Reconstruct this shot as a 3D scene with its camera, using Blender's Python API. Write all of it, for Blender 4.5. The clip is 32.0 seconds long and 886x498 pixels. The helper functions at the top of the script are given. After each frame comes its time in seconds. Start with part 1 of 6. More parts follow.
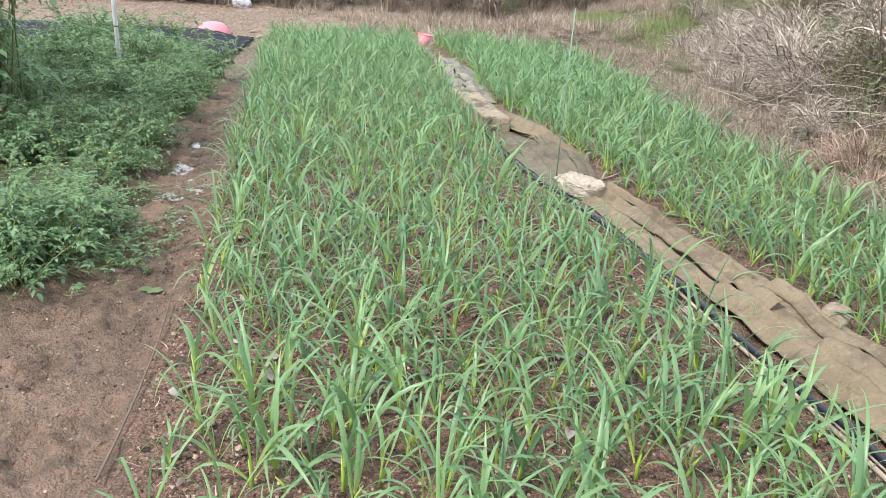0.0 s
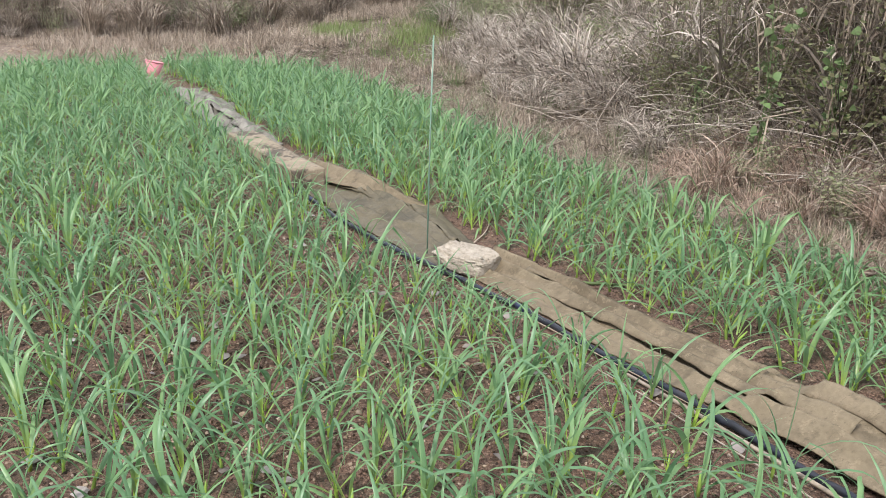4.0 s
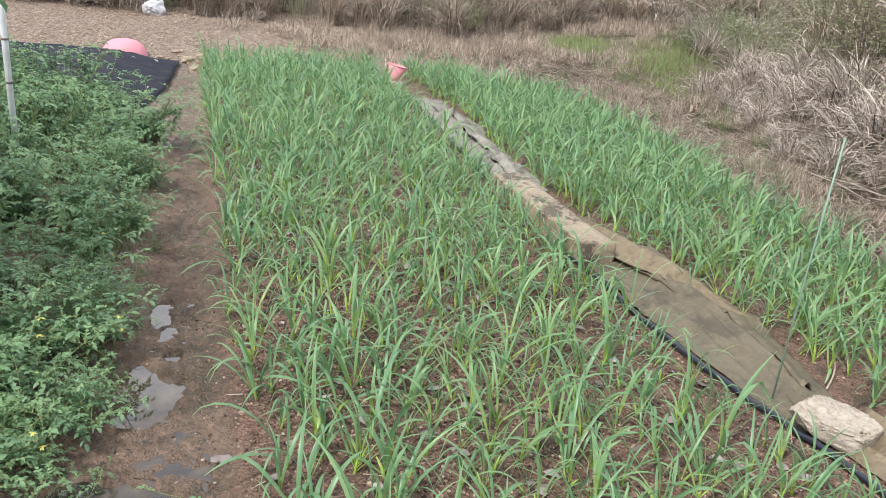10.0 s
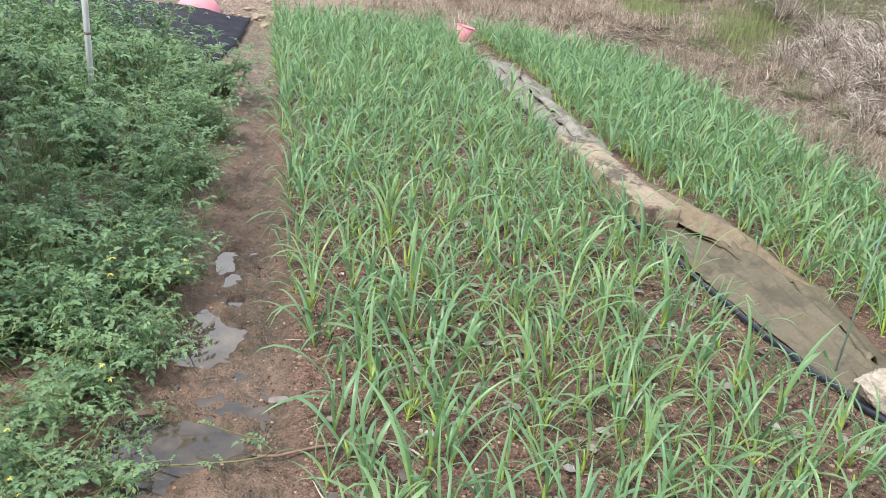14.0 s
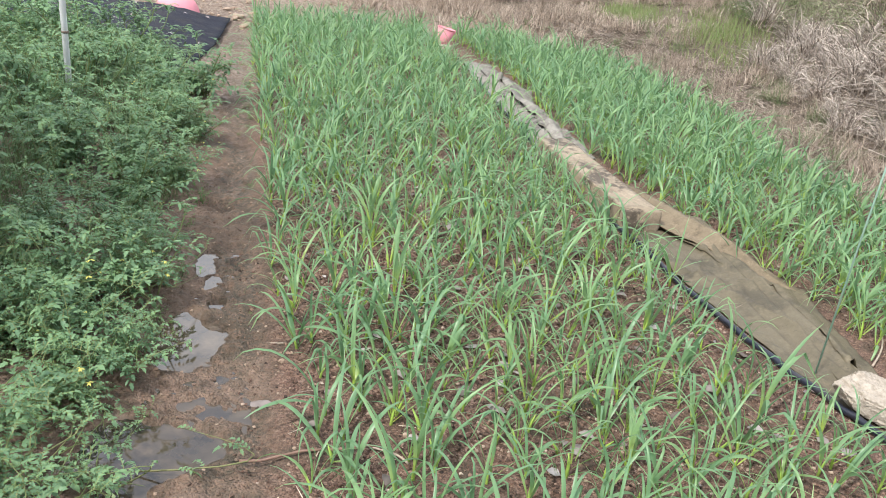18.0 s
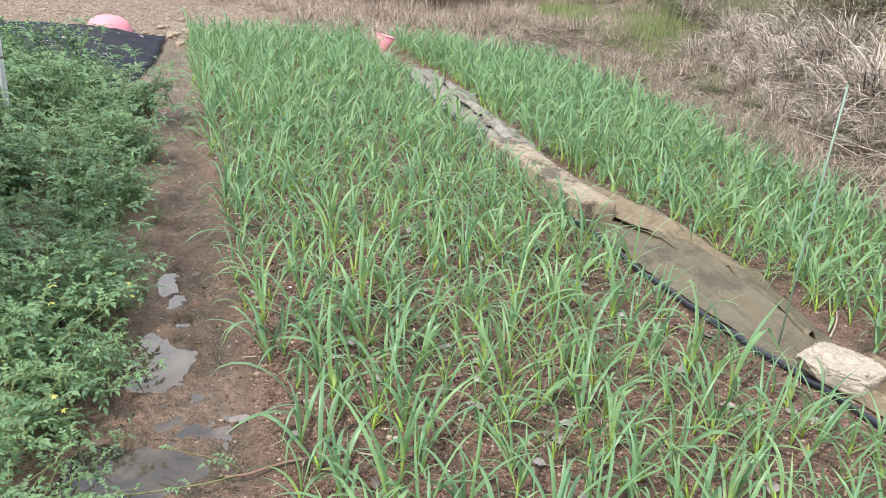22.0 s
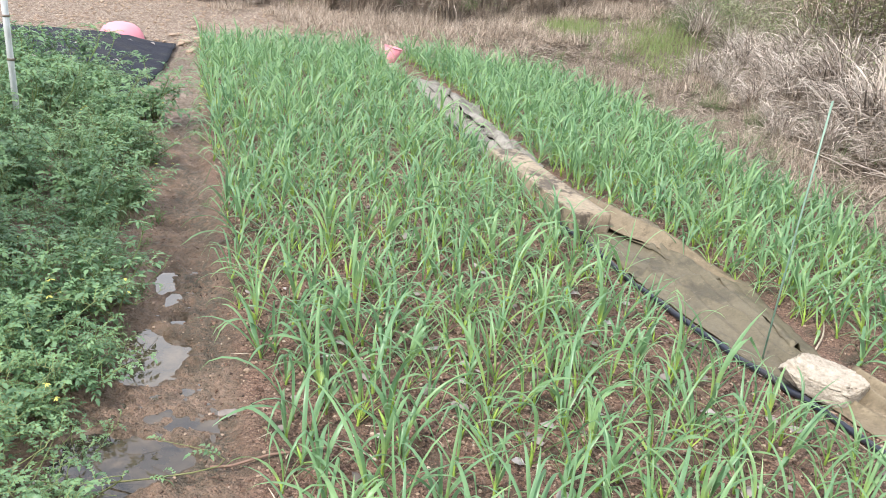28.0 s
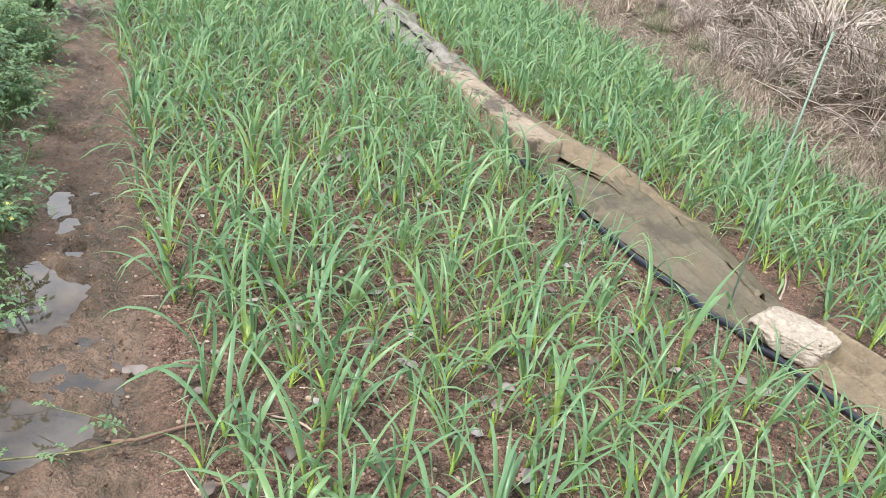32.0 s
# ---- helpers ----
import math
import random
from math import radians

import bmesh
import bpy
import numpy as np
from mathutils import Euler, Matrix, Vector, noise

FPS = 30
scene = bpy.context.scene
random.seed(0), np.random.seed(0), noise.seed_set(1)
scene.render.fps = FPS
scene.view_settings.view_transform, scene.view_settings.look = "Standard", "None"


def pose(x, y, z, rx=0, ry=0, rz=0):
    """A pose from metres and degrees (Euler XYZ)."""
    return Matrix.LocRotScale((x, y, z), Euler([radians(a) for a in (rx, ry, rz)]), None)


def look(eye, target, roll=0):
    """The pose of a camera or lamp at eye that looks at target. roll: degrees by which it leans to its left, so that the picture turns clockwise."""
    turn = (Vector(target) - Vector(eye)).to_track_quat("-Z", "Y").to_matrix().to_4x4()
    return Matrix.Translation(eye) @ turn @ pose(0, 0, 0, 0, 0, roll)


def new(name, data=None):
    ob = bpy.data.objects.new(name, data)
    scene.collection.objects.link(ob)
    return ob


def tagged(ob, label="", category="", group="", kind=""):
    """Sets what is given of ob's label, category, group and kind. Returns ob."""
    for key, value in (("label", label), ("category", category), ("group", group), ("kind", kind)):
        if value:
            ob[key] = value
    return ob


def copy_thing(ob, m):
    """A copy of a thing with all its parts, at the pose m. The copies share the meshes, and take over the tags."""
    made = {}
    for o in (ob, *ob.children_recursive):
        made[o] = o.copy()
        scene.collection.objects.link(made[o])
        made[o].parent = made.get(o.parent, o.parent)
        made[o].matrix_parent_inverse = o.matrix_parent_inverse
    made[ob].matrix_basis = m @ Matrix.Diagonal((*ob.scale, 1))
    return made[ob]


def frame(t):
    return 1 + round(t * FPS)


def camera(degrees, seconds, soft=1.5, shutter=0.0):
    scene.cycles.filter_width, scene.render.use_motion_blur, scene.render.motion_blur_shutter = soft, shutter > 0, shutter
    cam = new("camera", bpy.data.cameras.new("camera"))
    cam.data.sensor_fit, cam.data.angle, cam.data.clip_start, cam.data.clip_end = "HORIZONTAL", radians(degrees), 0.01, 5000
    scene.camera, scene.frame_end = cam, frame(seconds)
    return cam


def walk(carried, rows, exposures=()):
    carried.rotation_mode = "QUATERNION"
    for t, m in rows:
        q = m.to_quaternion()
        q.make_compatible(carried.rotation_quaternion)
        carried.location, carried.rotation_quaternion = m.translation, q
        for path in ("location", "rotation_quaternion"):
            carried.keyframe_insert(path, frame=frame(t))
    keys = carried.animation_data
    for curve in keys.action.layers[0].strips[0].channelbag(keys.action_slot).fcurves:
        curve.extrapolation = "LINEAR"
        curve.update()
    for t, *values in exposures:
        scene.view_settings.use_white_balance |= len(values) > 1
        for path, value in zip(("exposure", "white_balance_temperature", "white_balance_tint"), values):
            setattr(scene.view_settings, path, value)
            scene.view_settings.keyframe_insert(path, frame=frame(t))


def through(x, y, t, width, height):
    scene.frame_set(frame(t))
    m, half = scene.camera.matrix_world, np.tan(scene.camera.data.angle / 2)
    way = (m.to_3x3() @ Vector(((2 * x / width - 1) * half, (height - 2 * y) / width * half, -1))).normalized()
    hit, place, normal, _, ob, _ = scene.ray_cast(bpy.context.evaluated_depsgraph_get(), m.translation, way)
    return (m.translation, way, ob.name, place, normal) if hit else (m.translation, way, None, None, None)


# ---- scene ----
cam = camera(56.0, 32.0, soft=0.5)
PATH = [
    (0, (1.519, -0.114, 1.335), (0.707, 1.588, 0.669), 3.7),
    (0.5, (1.525, -0.123, 1.329), (0.762, 1.598, 0.653), 3.3),
    (1, (1.405, -0.115, 1.305), (0.744, 1.65, 0.634), 2.7),
    (1.5, (1.249, -0.033, 1.307), (0.694, 1.769, 0.64), 2.2),
    (2, (1.077, 0.159, 1.282), (0.626, 1.992, 0.621), 2.0),
    (2.5, (0.827, 0.318, 1.274), (0.492, 2.173, 0.605), 3.0),
    (3, (0.6, 0.434, 1.399), (0.38, 2.316, 0.758), 2.8),
    (3.5, (0.534, 0.63, 1.382), (0.375, 2.529, 0.775), 2.1),
    (4, (0.383, 0.907, 1.353), (0.196, 2.796, 0.726), 1.8),
    (4.5, (0.105, 1.134, 1.372), (-0.112, 3.007, 0.705), 2.7),
    (6.5, (-0.483, 1.545, 1.52), (-0.677, 3.415, 0.839), 7.2),
    (7, (-0.546, 1.595, 1.52), (-0.937, 3.43, 0.826), 6.1),
    (7.5, (-0.529, 1.613, 1.515), (-1.069, 3.407, 0.816), 5.0),
    (8, (-0.533, 1.623, 1.52), (-1.141, 3.391, 0.808), 4.7),
    (8.5, (-0.522, 1.629, 1.518), (-1.143, 3.387, 0.794), 5.0),
    (9, (-0.513, 1.612, 1.519), (-1.115, 3.382, 0.808), 5.8),
    (9.5, (-0.515, 1.595, 1.541), (-1.092, 3.383, 0.855), 6.4),
    (10, (-0.515, 1.586, 1.553), (-1.075, 3.385, 0.883), 6.6),
    (10.5, (-0.496, 1.587, 1.54), (-1.071, 3.377, 0.858), 5.9),
    (11, (-0.47, 1.58, 1.528), (-1.064, 3.352, 0.818), 5.0),
    (11.5, (-0.441, 1.579, 1.519), (-1.041, 3.339, 0.782), 4.6),
    (12, (-0.443, 1.577, 1.513), (-1.052, 3.327, 0.759), 4.7),
    (12.5, (-0.463, 1.572, 1.51), (-1.094, 3.312, 0.753), 5.3),
    (13, (-0.471, 1.564, 1.522), (-1.125, 3.295, 0.764), 6.1),
    (13.5, (-0.482, 1.562, 1.522), (-1.153, 3.286, 0.764), 6.8),
    (14, (-0.491, 1.573, 1.516), (-1.171, 3.293, 0.755), 7.1),
    (14.5, (-0.493, 1.578, 1.514), (-1.178, 3.293, 0.745), 7.4),
    (16.5, (-0.509, 1.573, 1.524), (-1.164, 3.304, 0.766), 8.0),
    (17, (-0.508, 1.573, 1.526), (-1.153, 3.311, 0.777), 7.8),
    (17.5, (-0.507, 1.574, 1.521), (-1.147, 3.315, 0.773), 7.9),
    (18, (-0.511, 1.578, 1.513), (-1.146, 3.319, 0.762), 7.8),
    (18.5, (-0.507, 1.579, 1.51), (-1.137, 3.32, 0.752), 7.6),
    (19, (-0.486, 1.579, 1.509), (-1.133, 3.307, 0.737), 6.9),
    (19.5, (-0.452, 1.587, 1.503), (-1.099, 3.308, 0.717), 5.8),
    (20, (-0.408, 1.578, 1.504), (-1.007, 3.316, 0.717), 5.2),
    (20.5, (-0.453, 1.565, 1.519), (-0.984, 3.335, 0.755), 5.7),
    (21, (-0.519, 1.543, 1.504), (-1.021, 3.332, 0.765), 5.8),
    (21.5, (-0.547, 1.519, 1.498), (-1.052, 3.314, 0.774), 5.6),
    (22, (-0.572, 1.532, 1.489), (-1.092, 3.324, 0.767), 5.4),
    (22.5, (-0.588, 1.541, 1.483), (-1.119, 3.327, 0.756), 5.4),
    (23, (-0.581, 1.536, 1.486), (-1.124, 3.32, 0.763), 5.5),
    (23.5, (-0.577, 1.523, 1.499), (-1.124, 3.306, 0.776), 5.6),
    (24, (-0.572, 1.518, 1.489), (-1.113, 3.298, 0.756), 5.5),
    (24.5, (-0.558, 1.512, 1.48), (-1.097, 3.286, 0.731), 5.4),
    (26.5, (-0.572, 1.532, 1.485), (-1.118, 3.303, 0.735), 6.1),
    (27, (-0.565, 1.524, 1.49), (-1.12, 3.297, 0.749), 6.2),
    (27.5, (-0.555, 1.512, 1.481), (-1.117, 3.291, 0.762), 6.5),
    (28, (-0.481, 1.483, 1.488), (-1.027, 3.278, 0.794), 6.4),
    (28.5, (-0.37, 1.469, 1.496), (-0.872, 3.289, 0.836), 6.1),
    (29, (-0.313, 1.462, 1.488), (-0.763, 3.31, 0.869), 6.2),
    (29.5, (-0.312, 1.465, 1.493), (-0.719, 3.328, 0.89), 7.0),
    (30, (-0.322, 1.476, 1.483), (-0.693, 3.332, 0.838), 7.9),
    (30.5, (-0.318, 1.478, 1.473), (-0.664, 3.318, 0.769), 8.2),
    (31, (-0.351, 1.529, 1.453), (-0.682, 3.345, 0.683), 8.7),
    (31.5, (-0.528, 1.666, 1.416), (-0.841, 3.457, 0.582), 10.1),
    (32, (-0.701, 1.831, 1.397), (-1.006, 3.612, 0.54), 11.2),
]
EXPOSURES = [(0, 0.76), (3, 0.77), (4, 0.50), (4.5, 0.62), (7, 0.73), (9, 0.71), (10, 0.59), (11, 0.59), (12, 0.76), (13, 0.72), (20, 0.74), (24, 0.78), (27, 0.82), (28, 0.93), (29, 0.92), (29.5, 0.63), (30, 0.49), (31, 0.80), (32, 0.78)]
walk(cam, [(t, look(eye, target, roll)) for t, eye, target, roll in PATH], EXPOSURES)

# ---- light ----
SUN_EL, SUN_AZ = 50.0, 200.0
world = bpy.data.worlds.new("hazy_sky")
scene.world = world
world.use_nodes = True
wn, wl = world.node_tree.nodes, world.node_tree.links
sky = wn.new("ShaderNodeTexSky")
sky.sky_type = "NISHITA"
sky.sun_disc = False
sky.sun_elevation, sky.sun_rotation = radians(SUN_EL), radians(SUN_AZ)
sky.air_density, sky.dust_density, sky.ozone_density = 1.0, 3.0, 1.0
haze = wn.new("ShaderNodeMix")
haze.data_type = "RGBA"
cloud = wn.new("ShaderNodeTexNoise")
cloud.inputs["Scale"].default_value, cloud.inputs["Detail"].default_value = 5.0, 7.0
cmap = wn.new("ShaderNodeMapRange")
cmap.inputs["From Min"].default_value, cmap.inputs["From Max"].default_value = 0.44, 0.54
cmap.inputs["To Min"].default_value, cmap.inputs["To Max"].default_value = 0.4, 0.98
wl.new(cloud.outputs["Fac"], cmap.inputs["Value"])
wl.new(cmap.outputs["Result"], haze.inputs["Factor"])
wl.new(sky.outputs["Color"], haze.inputs["A"])
haze.inputs["B"].default_value = (8.2, 8.5, 9.3, 1)
wl.new(haze.outputs["Result"], wn["Background"].inputs["Color"])
wn["Background"].inputs["Strength"].default_value = 0.135
sun = new("sun", bpy.data.lights.new("sun", "SUN"))
sun.data.energy, sun.data.angle, sun.data.color = 2.75, radians(5), (1.0, 0.95, 0.88)
_az, _el = radians(SUN_AZ), radians(SUN_EL)
sun.matrix_world = look((40 * math.sin(_az) * math.cos(_el), 40 * math.cos(_az) * math.cos(_el), 40 * math.sin(_el)), (0, 0, 0))

# ---- plan: u runs along the beds, v across them to the right, from the pale rock on the cloth ----
OX, OY = 0.15, 4.65
DU, DV = (-0.5850, 0.8110), (0.8110, 0.5850)
BED_ANGLE = math.atan2(DV[1], DV[0])
rng = np.random.default_rng(7)


def wxy(u, v):
    return OX + u * DU[0] + v * DV[0], OY + u * DU[1] + v * DV[1]


def wpt(u, v, z):
    x, y = wxy(u, v)
    return (x, y, z)


def place(u, v, z, turn=0.0, size=1.0, rx=0.0, ry=0.0):
    x, y = wxy(u, v)
    return Matrix.LocRotScale((x, y, z), Euler((radians(rx), radians(ry), BED_ANGLE + radians(turn))), (size, size, size))


def lattice(i, j, seed):
    h = np.sin(i * 127.1 + j * 311.7 + seed * 74.7) * 43758.5453
    return h - np.floor(h)


def vnoise(x, y, seed=0):
    xi, yi = np.floor(x), np.floor(y)
    fx, fy = x - xi, y - yi
    fx, fy = fx * fx * (3 - 2 * fx), fy * fy * (3 - 2 * fy)
    a, b = lattice(xi, yi, seed), lattice(xi + 1, yi, seed)
    c, d = lattice(xi, yi + 1, seed), lattice(xi + 1, yi + 1, seed)
    return (a * (1 - fx) + b * fx) * (1 - fy) + (c * (1 - fx) + d * fx) * fy


def fbm(x, y, octaves=4, seed=0):
    total, amp, norm = 0.0, 1.0, 0.0
    for k in range(octaves):
        total = total + amp * vnoise(x * 2**k + 17.3 * k, y * 2**k - 9.1 * k, seed + k)
        norm += amp
        amp *= 0.5
    return total / norm - 0.5


def ramp01(x, a, b):
    t = np.clip((x - a) / (b - a), 0, 1)
    return t * t * (3 - 2 * t)


def tomato_edge(u):
    """The line along which the tomato stems stand nearest to the path."""
    return np.interp(u, [-1.5, -1.15, -0.6, -0.3, 0.0, 0.2, 0.35, 0.58, 0.85, 1.5, 4.0, 5.4], [-2.86, -2.56, -2.54, -2.66, -2.84, -2.84, -2.74, -2.64, -2.6, -2.6, -2.61, -2.7])


def right_edge(u):
    """Where the right-hand bed ends and the dry margin begins."""
    return np.interp(u, [-3.5, -1.0, 0.6, 2.6, 4.7, 6.2, 7.3, 8.2], [1.4, 1.52, 1.62, 1.8, 2.02, 2.02, 1.85, 1.2])


def path_left(u):
    """Where the mud path ends under the tomato plants."""
    return np.interp(u, [-6, -2.6, -1.55, -1.1, -0.1, 0.45, 1.0, 4.0, 5.5, 8.4], [-4.6, -4.2, -2.62, -2.5, -2.85, -2.62, -2.48, -2.42, -2.5, -2.6])


PUDDLES = [(-0.03, -2.54, 0.24, 0.16), (0.68, -2.46, 0.2, 0.12), (1.31, -2.42, 0.11, 0.04), (1.15, -2.38, 0.08, 0.032), (0.95, -2.36, 0.07, 0.04)]
WATER_Z = -0.045


def puddle_depth(u, v):
    d = np.zeros_like(u)
    for pu, pv, ru, rv in PUDDLES:
        r = np.sqrt(((u - pu) / ru) ** 2 + ((v - pv) / rv) ** 2) + 1.3 * fbm(u * 6, v * 6, 4, 40)
        d = np.maximum(d, 1 - ramp01(r, 0.55, 1.25))
    return d


FOOTPRINTS = [(-2.9, -2.62, 0.3), (-2.55, -2.42, -0.2), (-2.3, -2.75, 0.5), (-2.05, -2.5, 0.1), (-1.8, -2.85, 0.6), (-1.62, -2.36, -0.1), (-1.2, -2.32, 0.2), (-0.75, -2.28, -0.2), (-0.35, -2.3, 0.1), (1.55, -2.3, -0.1), (2.0, -2.36, 0.2), (2.6, -2.3, 0.0)]


def footprints(u, v):
    """Shoe-sized hollows with pushed-up rims in the soft mud."""
    z = 0 * u
    for fu, fv, turn in FOOTPRINTS:
        a, b = (u - fu) * math.cos(turn) + (v - fv) * math.sin(turn), (v - fv) * math.cos(turn) - (u - fu) * math.sin(turn)
        r = np.sqrt((a / 0.14) ** 2 + (b / 0.05) ** 2)
        z = z - 0.02 * np.exp(-(r**4)) + 0.009 * np.exp(-(((r - 1.25) / 0.25) ** 2))
    return z


def ground_z(u, v):
    u, v = np.asarray(u, float), np.asarray(v, float)
    path = ramp01(v, path_left(u) - 0.12, path_left(u) + 0.05) * (1 - ramp01(v, -2.26, -2.12)) * (1 - ramp01(u, 8.0, 8.8))
    z = 0.03 * fbm(u * 3.1, v * 3.1, 4, 3) + 0.018 * fbm(u * 14, v * 14, 3, 9)
    z = z - path * (0.026 + 0.05 * fbm(u * 5, v * 5, 4, 21) + 0.035 * np.abs(fbm(u * 9, v * 9, 4, 24)) + 0.04 * fbm(u * 22, v * 22, 3, 22) + 0.03 * np.abs(fbm(u * 15, v * 15, 3, 27)) + 0.035 * np.abs(fbm(u * 34, v * 34, 3, 29)) - footprints(u, v))
    d = puddle_depth(u, v)
    z = z * (1 - d) - 0.072 * d
    bank = ramp01(v, right_edge(u) + 0.15, right_edge(u) + 1.9) * 0.3 + np.clip(v - right_edge(u) - 1.6, 0, 60) * 0.16
    far = np.clip(u - 8.4, 0, 80) * 0.03 + ramp01(u, 8.7, 10.2) * 0.10 + np.clip(u - 12.0, 0, 80) * 0.10
    lump = (0.12 * fbm(u * 0.9, v * 0.9, 4, 5)) * ramp01(np.maximum(u - 8.4, v - right_edge(u)), 0.1, 1.2)
    return z + np.maximum(bank, far) + 0.35 * np.minimum(bank, far) + lump


def gz(u, v):
    return float(ground_z(np.array([u]), np.array([v]))[0])


# ---- mesh helpers ----
def part(name, bm, material, parent=None, label=""):
    me = bpy.data.meshes.new(name)
    bm.to_mesh(me)
    bm.free()
    me.materials.append(material)
    ob = new(name, me)
    if parent is not None:
        ob.parent = parent
    if label:
        tagged(ob, label)
    return ob


class Pile:
    """Collects ribbons, leaves and stones into the arrays of one mesh."""

    def __init__(self):
        self.v, self.f, self.g, self.t, self.n = [], [], [], [], 0

    def add(self, verts, faces, grow, tone):
        verts = np.asarray(verts, float)
        self.v.append(verts)
        self.f.append(np.asarray(faces, np.int64) + self.n)
        self.g.append(np.broadcast_to(np.asarray(grow, float), (len(verts),)))
        self.t.append(np.broadcast_to(np.asarray(tone, float), (len(verts),)))
        self.n += len(verts)

    def arrays(self):
        return np.concatenate(self.v), np.concatenate(self.f), np.concatenate(self.g), np.concatenate(self.t)

    def mesh(self, name, material, smooth=True):
        v, f, g, t = self.arrays()
        me = bpy.data.meshes.new(name)
        me.vertices.add(len(v))
        me.vertices.foreach_set("co", v.astype(np.float32).ravel())
        me.loops.add(f.size)
        me.loops.foreach_set("vertex_index", f.astype(np.int32).ravel())
        me.polygons.add(len(f))
        me.polygons.foreach_set("loop_start", (np.arange(len(f)) * 4).astype(np.int32))
        me.polygons.foreach_set("use_smooth", np.full(len(f), smooth))
        for key, val in (("grow", g), ("tone", t)):
            at = me.attributes.new(key, "FLOAT", "POINT")
            at.data.foreach_set("value", val.astype(np.float32))
        me.materials.append(material)
        me.update(calc_edges=True)
        me.validate()
        return me


def ribbon(pile, pts, widths, side, fold=0.0, tone=0.5, grow=None):
    """A leaf blade of three lines of points along pts, folded along its midrib."""
    pts = np.asarray(pts, float)
    n = len(pts)
    tang = np.gradient(pts, axis=0)
    side = np.asarray(side, float)
    s = side - (tang * (side @ tang.T / np.maximum((tang * tang).sum(1), 1e-9))[:, None])
    s = s / np.maximum(np.linalg.norm(s, axis=1), 1e-9)[:, None]
    nor = np.cross(s, tang)
    nor = nor / np.maximum(np.linalg.norm(nor, axis=1), 1e-9)[:, None]
    w = np.asarray(widths, float)[:, None]
    v = np.stack([pts - s * w + nor * w * fold, pts, pts + s * w + nor * w * fold], 1).reshape(-1, 3)
    k = np.arange(n - 1)[:, None] * 3
    f = np.concatenate([k + [0, 1, 4, 3], k + [1, 2, 5, 4]])
    grow = np.linspace(0, 1, n) if grow is None else grow
    pile.add(v, f, np.repeat(grow, 3), tone)


def strip(pile, pts, widths, side, tone=0.5, grow=None):
    """A flat thin blade: two lines of points."""
    pts = np.asarray(pts, float)
    n = len(pts)
    s = np.asarray(side, float) * np.asarray(widths, float)[:, None]
    v = np.stack([pts - s, pts + s], 1).reshape(-1, 3)
    k = np.arange(n - 1)[:, None] * 2
    grow = np.linspace(0, 1, n) if grow is None else grow
    pile.add(v, k + [0, 1, 3, 2], np.repeat(grow, 2), tone)


def tube(pile, pts, radii, sides=6, tone=0.5, grow=None, cap=True):
    pts = np.asarray(pts, float)
    n = len(pts)
    tang = np.gradient(pts, axis=0)
    tang = tang / np.maximum(np.linalg.norm(tang, axis=1), 1e-9)[:, None]
    ref = np.array([0.0, 0, 1]) if abs(tang[:, 2]).mean() < 0.8 else np.array([1.0, 0, 0])
    a = np.cross(tang, ref)
    a = a / np.maximum(np.linalg.norm(a, axis=1), 1e-9)[:, None]
    b = np.cross(tang, a)
    ang = np.arange(sides) * 2 * np.pi / sides
    r = np.broadcast_to(np.asarray(radii, float), (n,))[:, None, None]
    v = pts[:, None] + r * (a[:, None] * np.cos(ang)[None, :, None] + b[:, None] * np.sin(ang)[None, :, None])
    i, j = np.meshgrid(np.arange(n - 1), np.arange(sides), indexing="ij")
    j2 = (j + 1) % sides
    f = np.stack([i * sides + j, i * sides + j2, (i + 1) * sides + j2, (i + 1) * sides + j], -1).reshape(-1, 4)
    grow = np.linspace(0, 1, n) if grow is None else np.broadcast_to(grow, (n,))
    vv, gg = v.reshape(-1, 3), np.repeat(grow, sides)
    if cap:
        vv, gg = np.concatenate([vv, pts[[0, -1]]]), np.concatenate([gg, grow[[0, -1]]])
        q = np.arange(0, sides - 1, 2)
        c0 = np.stack([np.full(len(q), n * sides), (q + 2) % sides, q + 1, q], -1)
        c1 = np.stack([np.full(len(q), n * sides + 1), (n - 1) * sides + q, (n - 1) * sides + q + 1, (n - 1) * sides + (q + 2) % sides], -1)
        f = np.concatenate([f, c0, c1])
    pile.add(vv, f, gg, tone)


def cube_sphere(k=2):
    """A unit ball of quads, from a cube cut k times along each edge."""
    verts, faces, seen = [], [], {}
    for axis in range(3):
        for sign in (-1, 1):
            idx = np.zeros((k + 1, k + 1), int)
            for a in range(k + 1):
                for b in range(k + 1):
                    p = [0.0, 0.0, 0.0]
                    p[axis], p[(axis + 1) % 3], p[(axis + 2) % 3] = sign, 2 * a / k - 1, 2 * b / k - 1
                    key = tuple(round(c, 4) for c in p)
                    if key not in seen:
                        seen[key] = len(verts)
                        verts.append(p)
                    idx[a, b] = seen[key]
            for a in range(k):
                for b in range(k):
                    q = [idx[a, b], idx[a + 1, b], idx[a + 1, b + 1], idx[a, b + 1]]
                    faces.append(q if sign > 0 else q[::-1])
    v = np.array(verts)
    return v / np.linalg.norm(v, axis=1)[:, None], np.array(faces)


def rot_z(a):
    c, s = math.cos(a), math.sin(a)
    return np.array([[c, -s, 0], [s, c, 0], [0, 0, 1.0]])


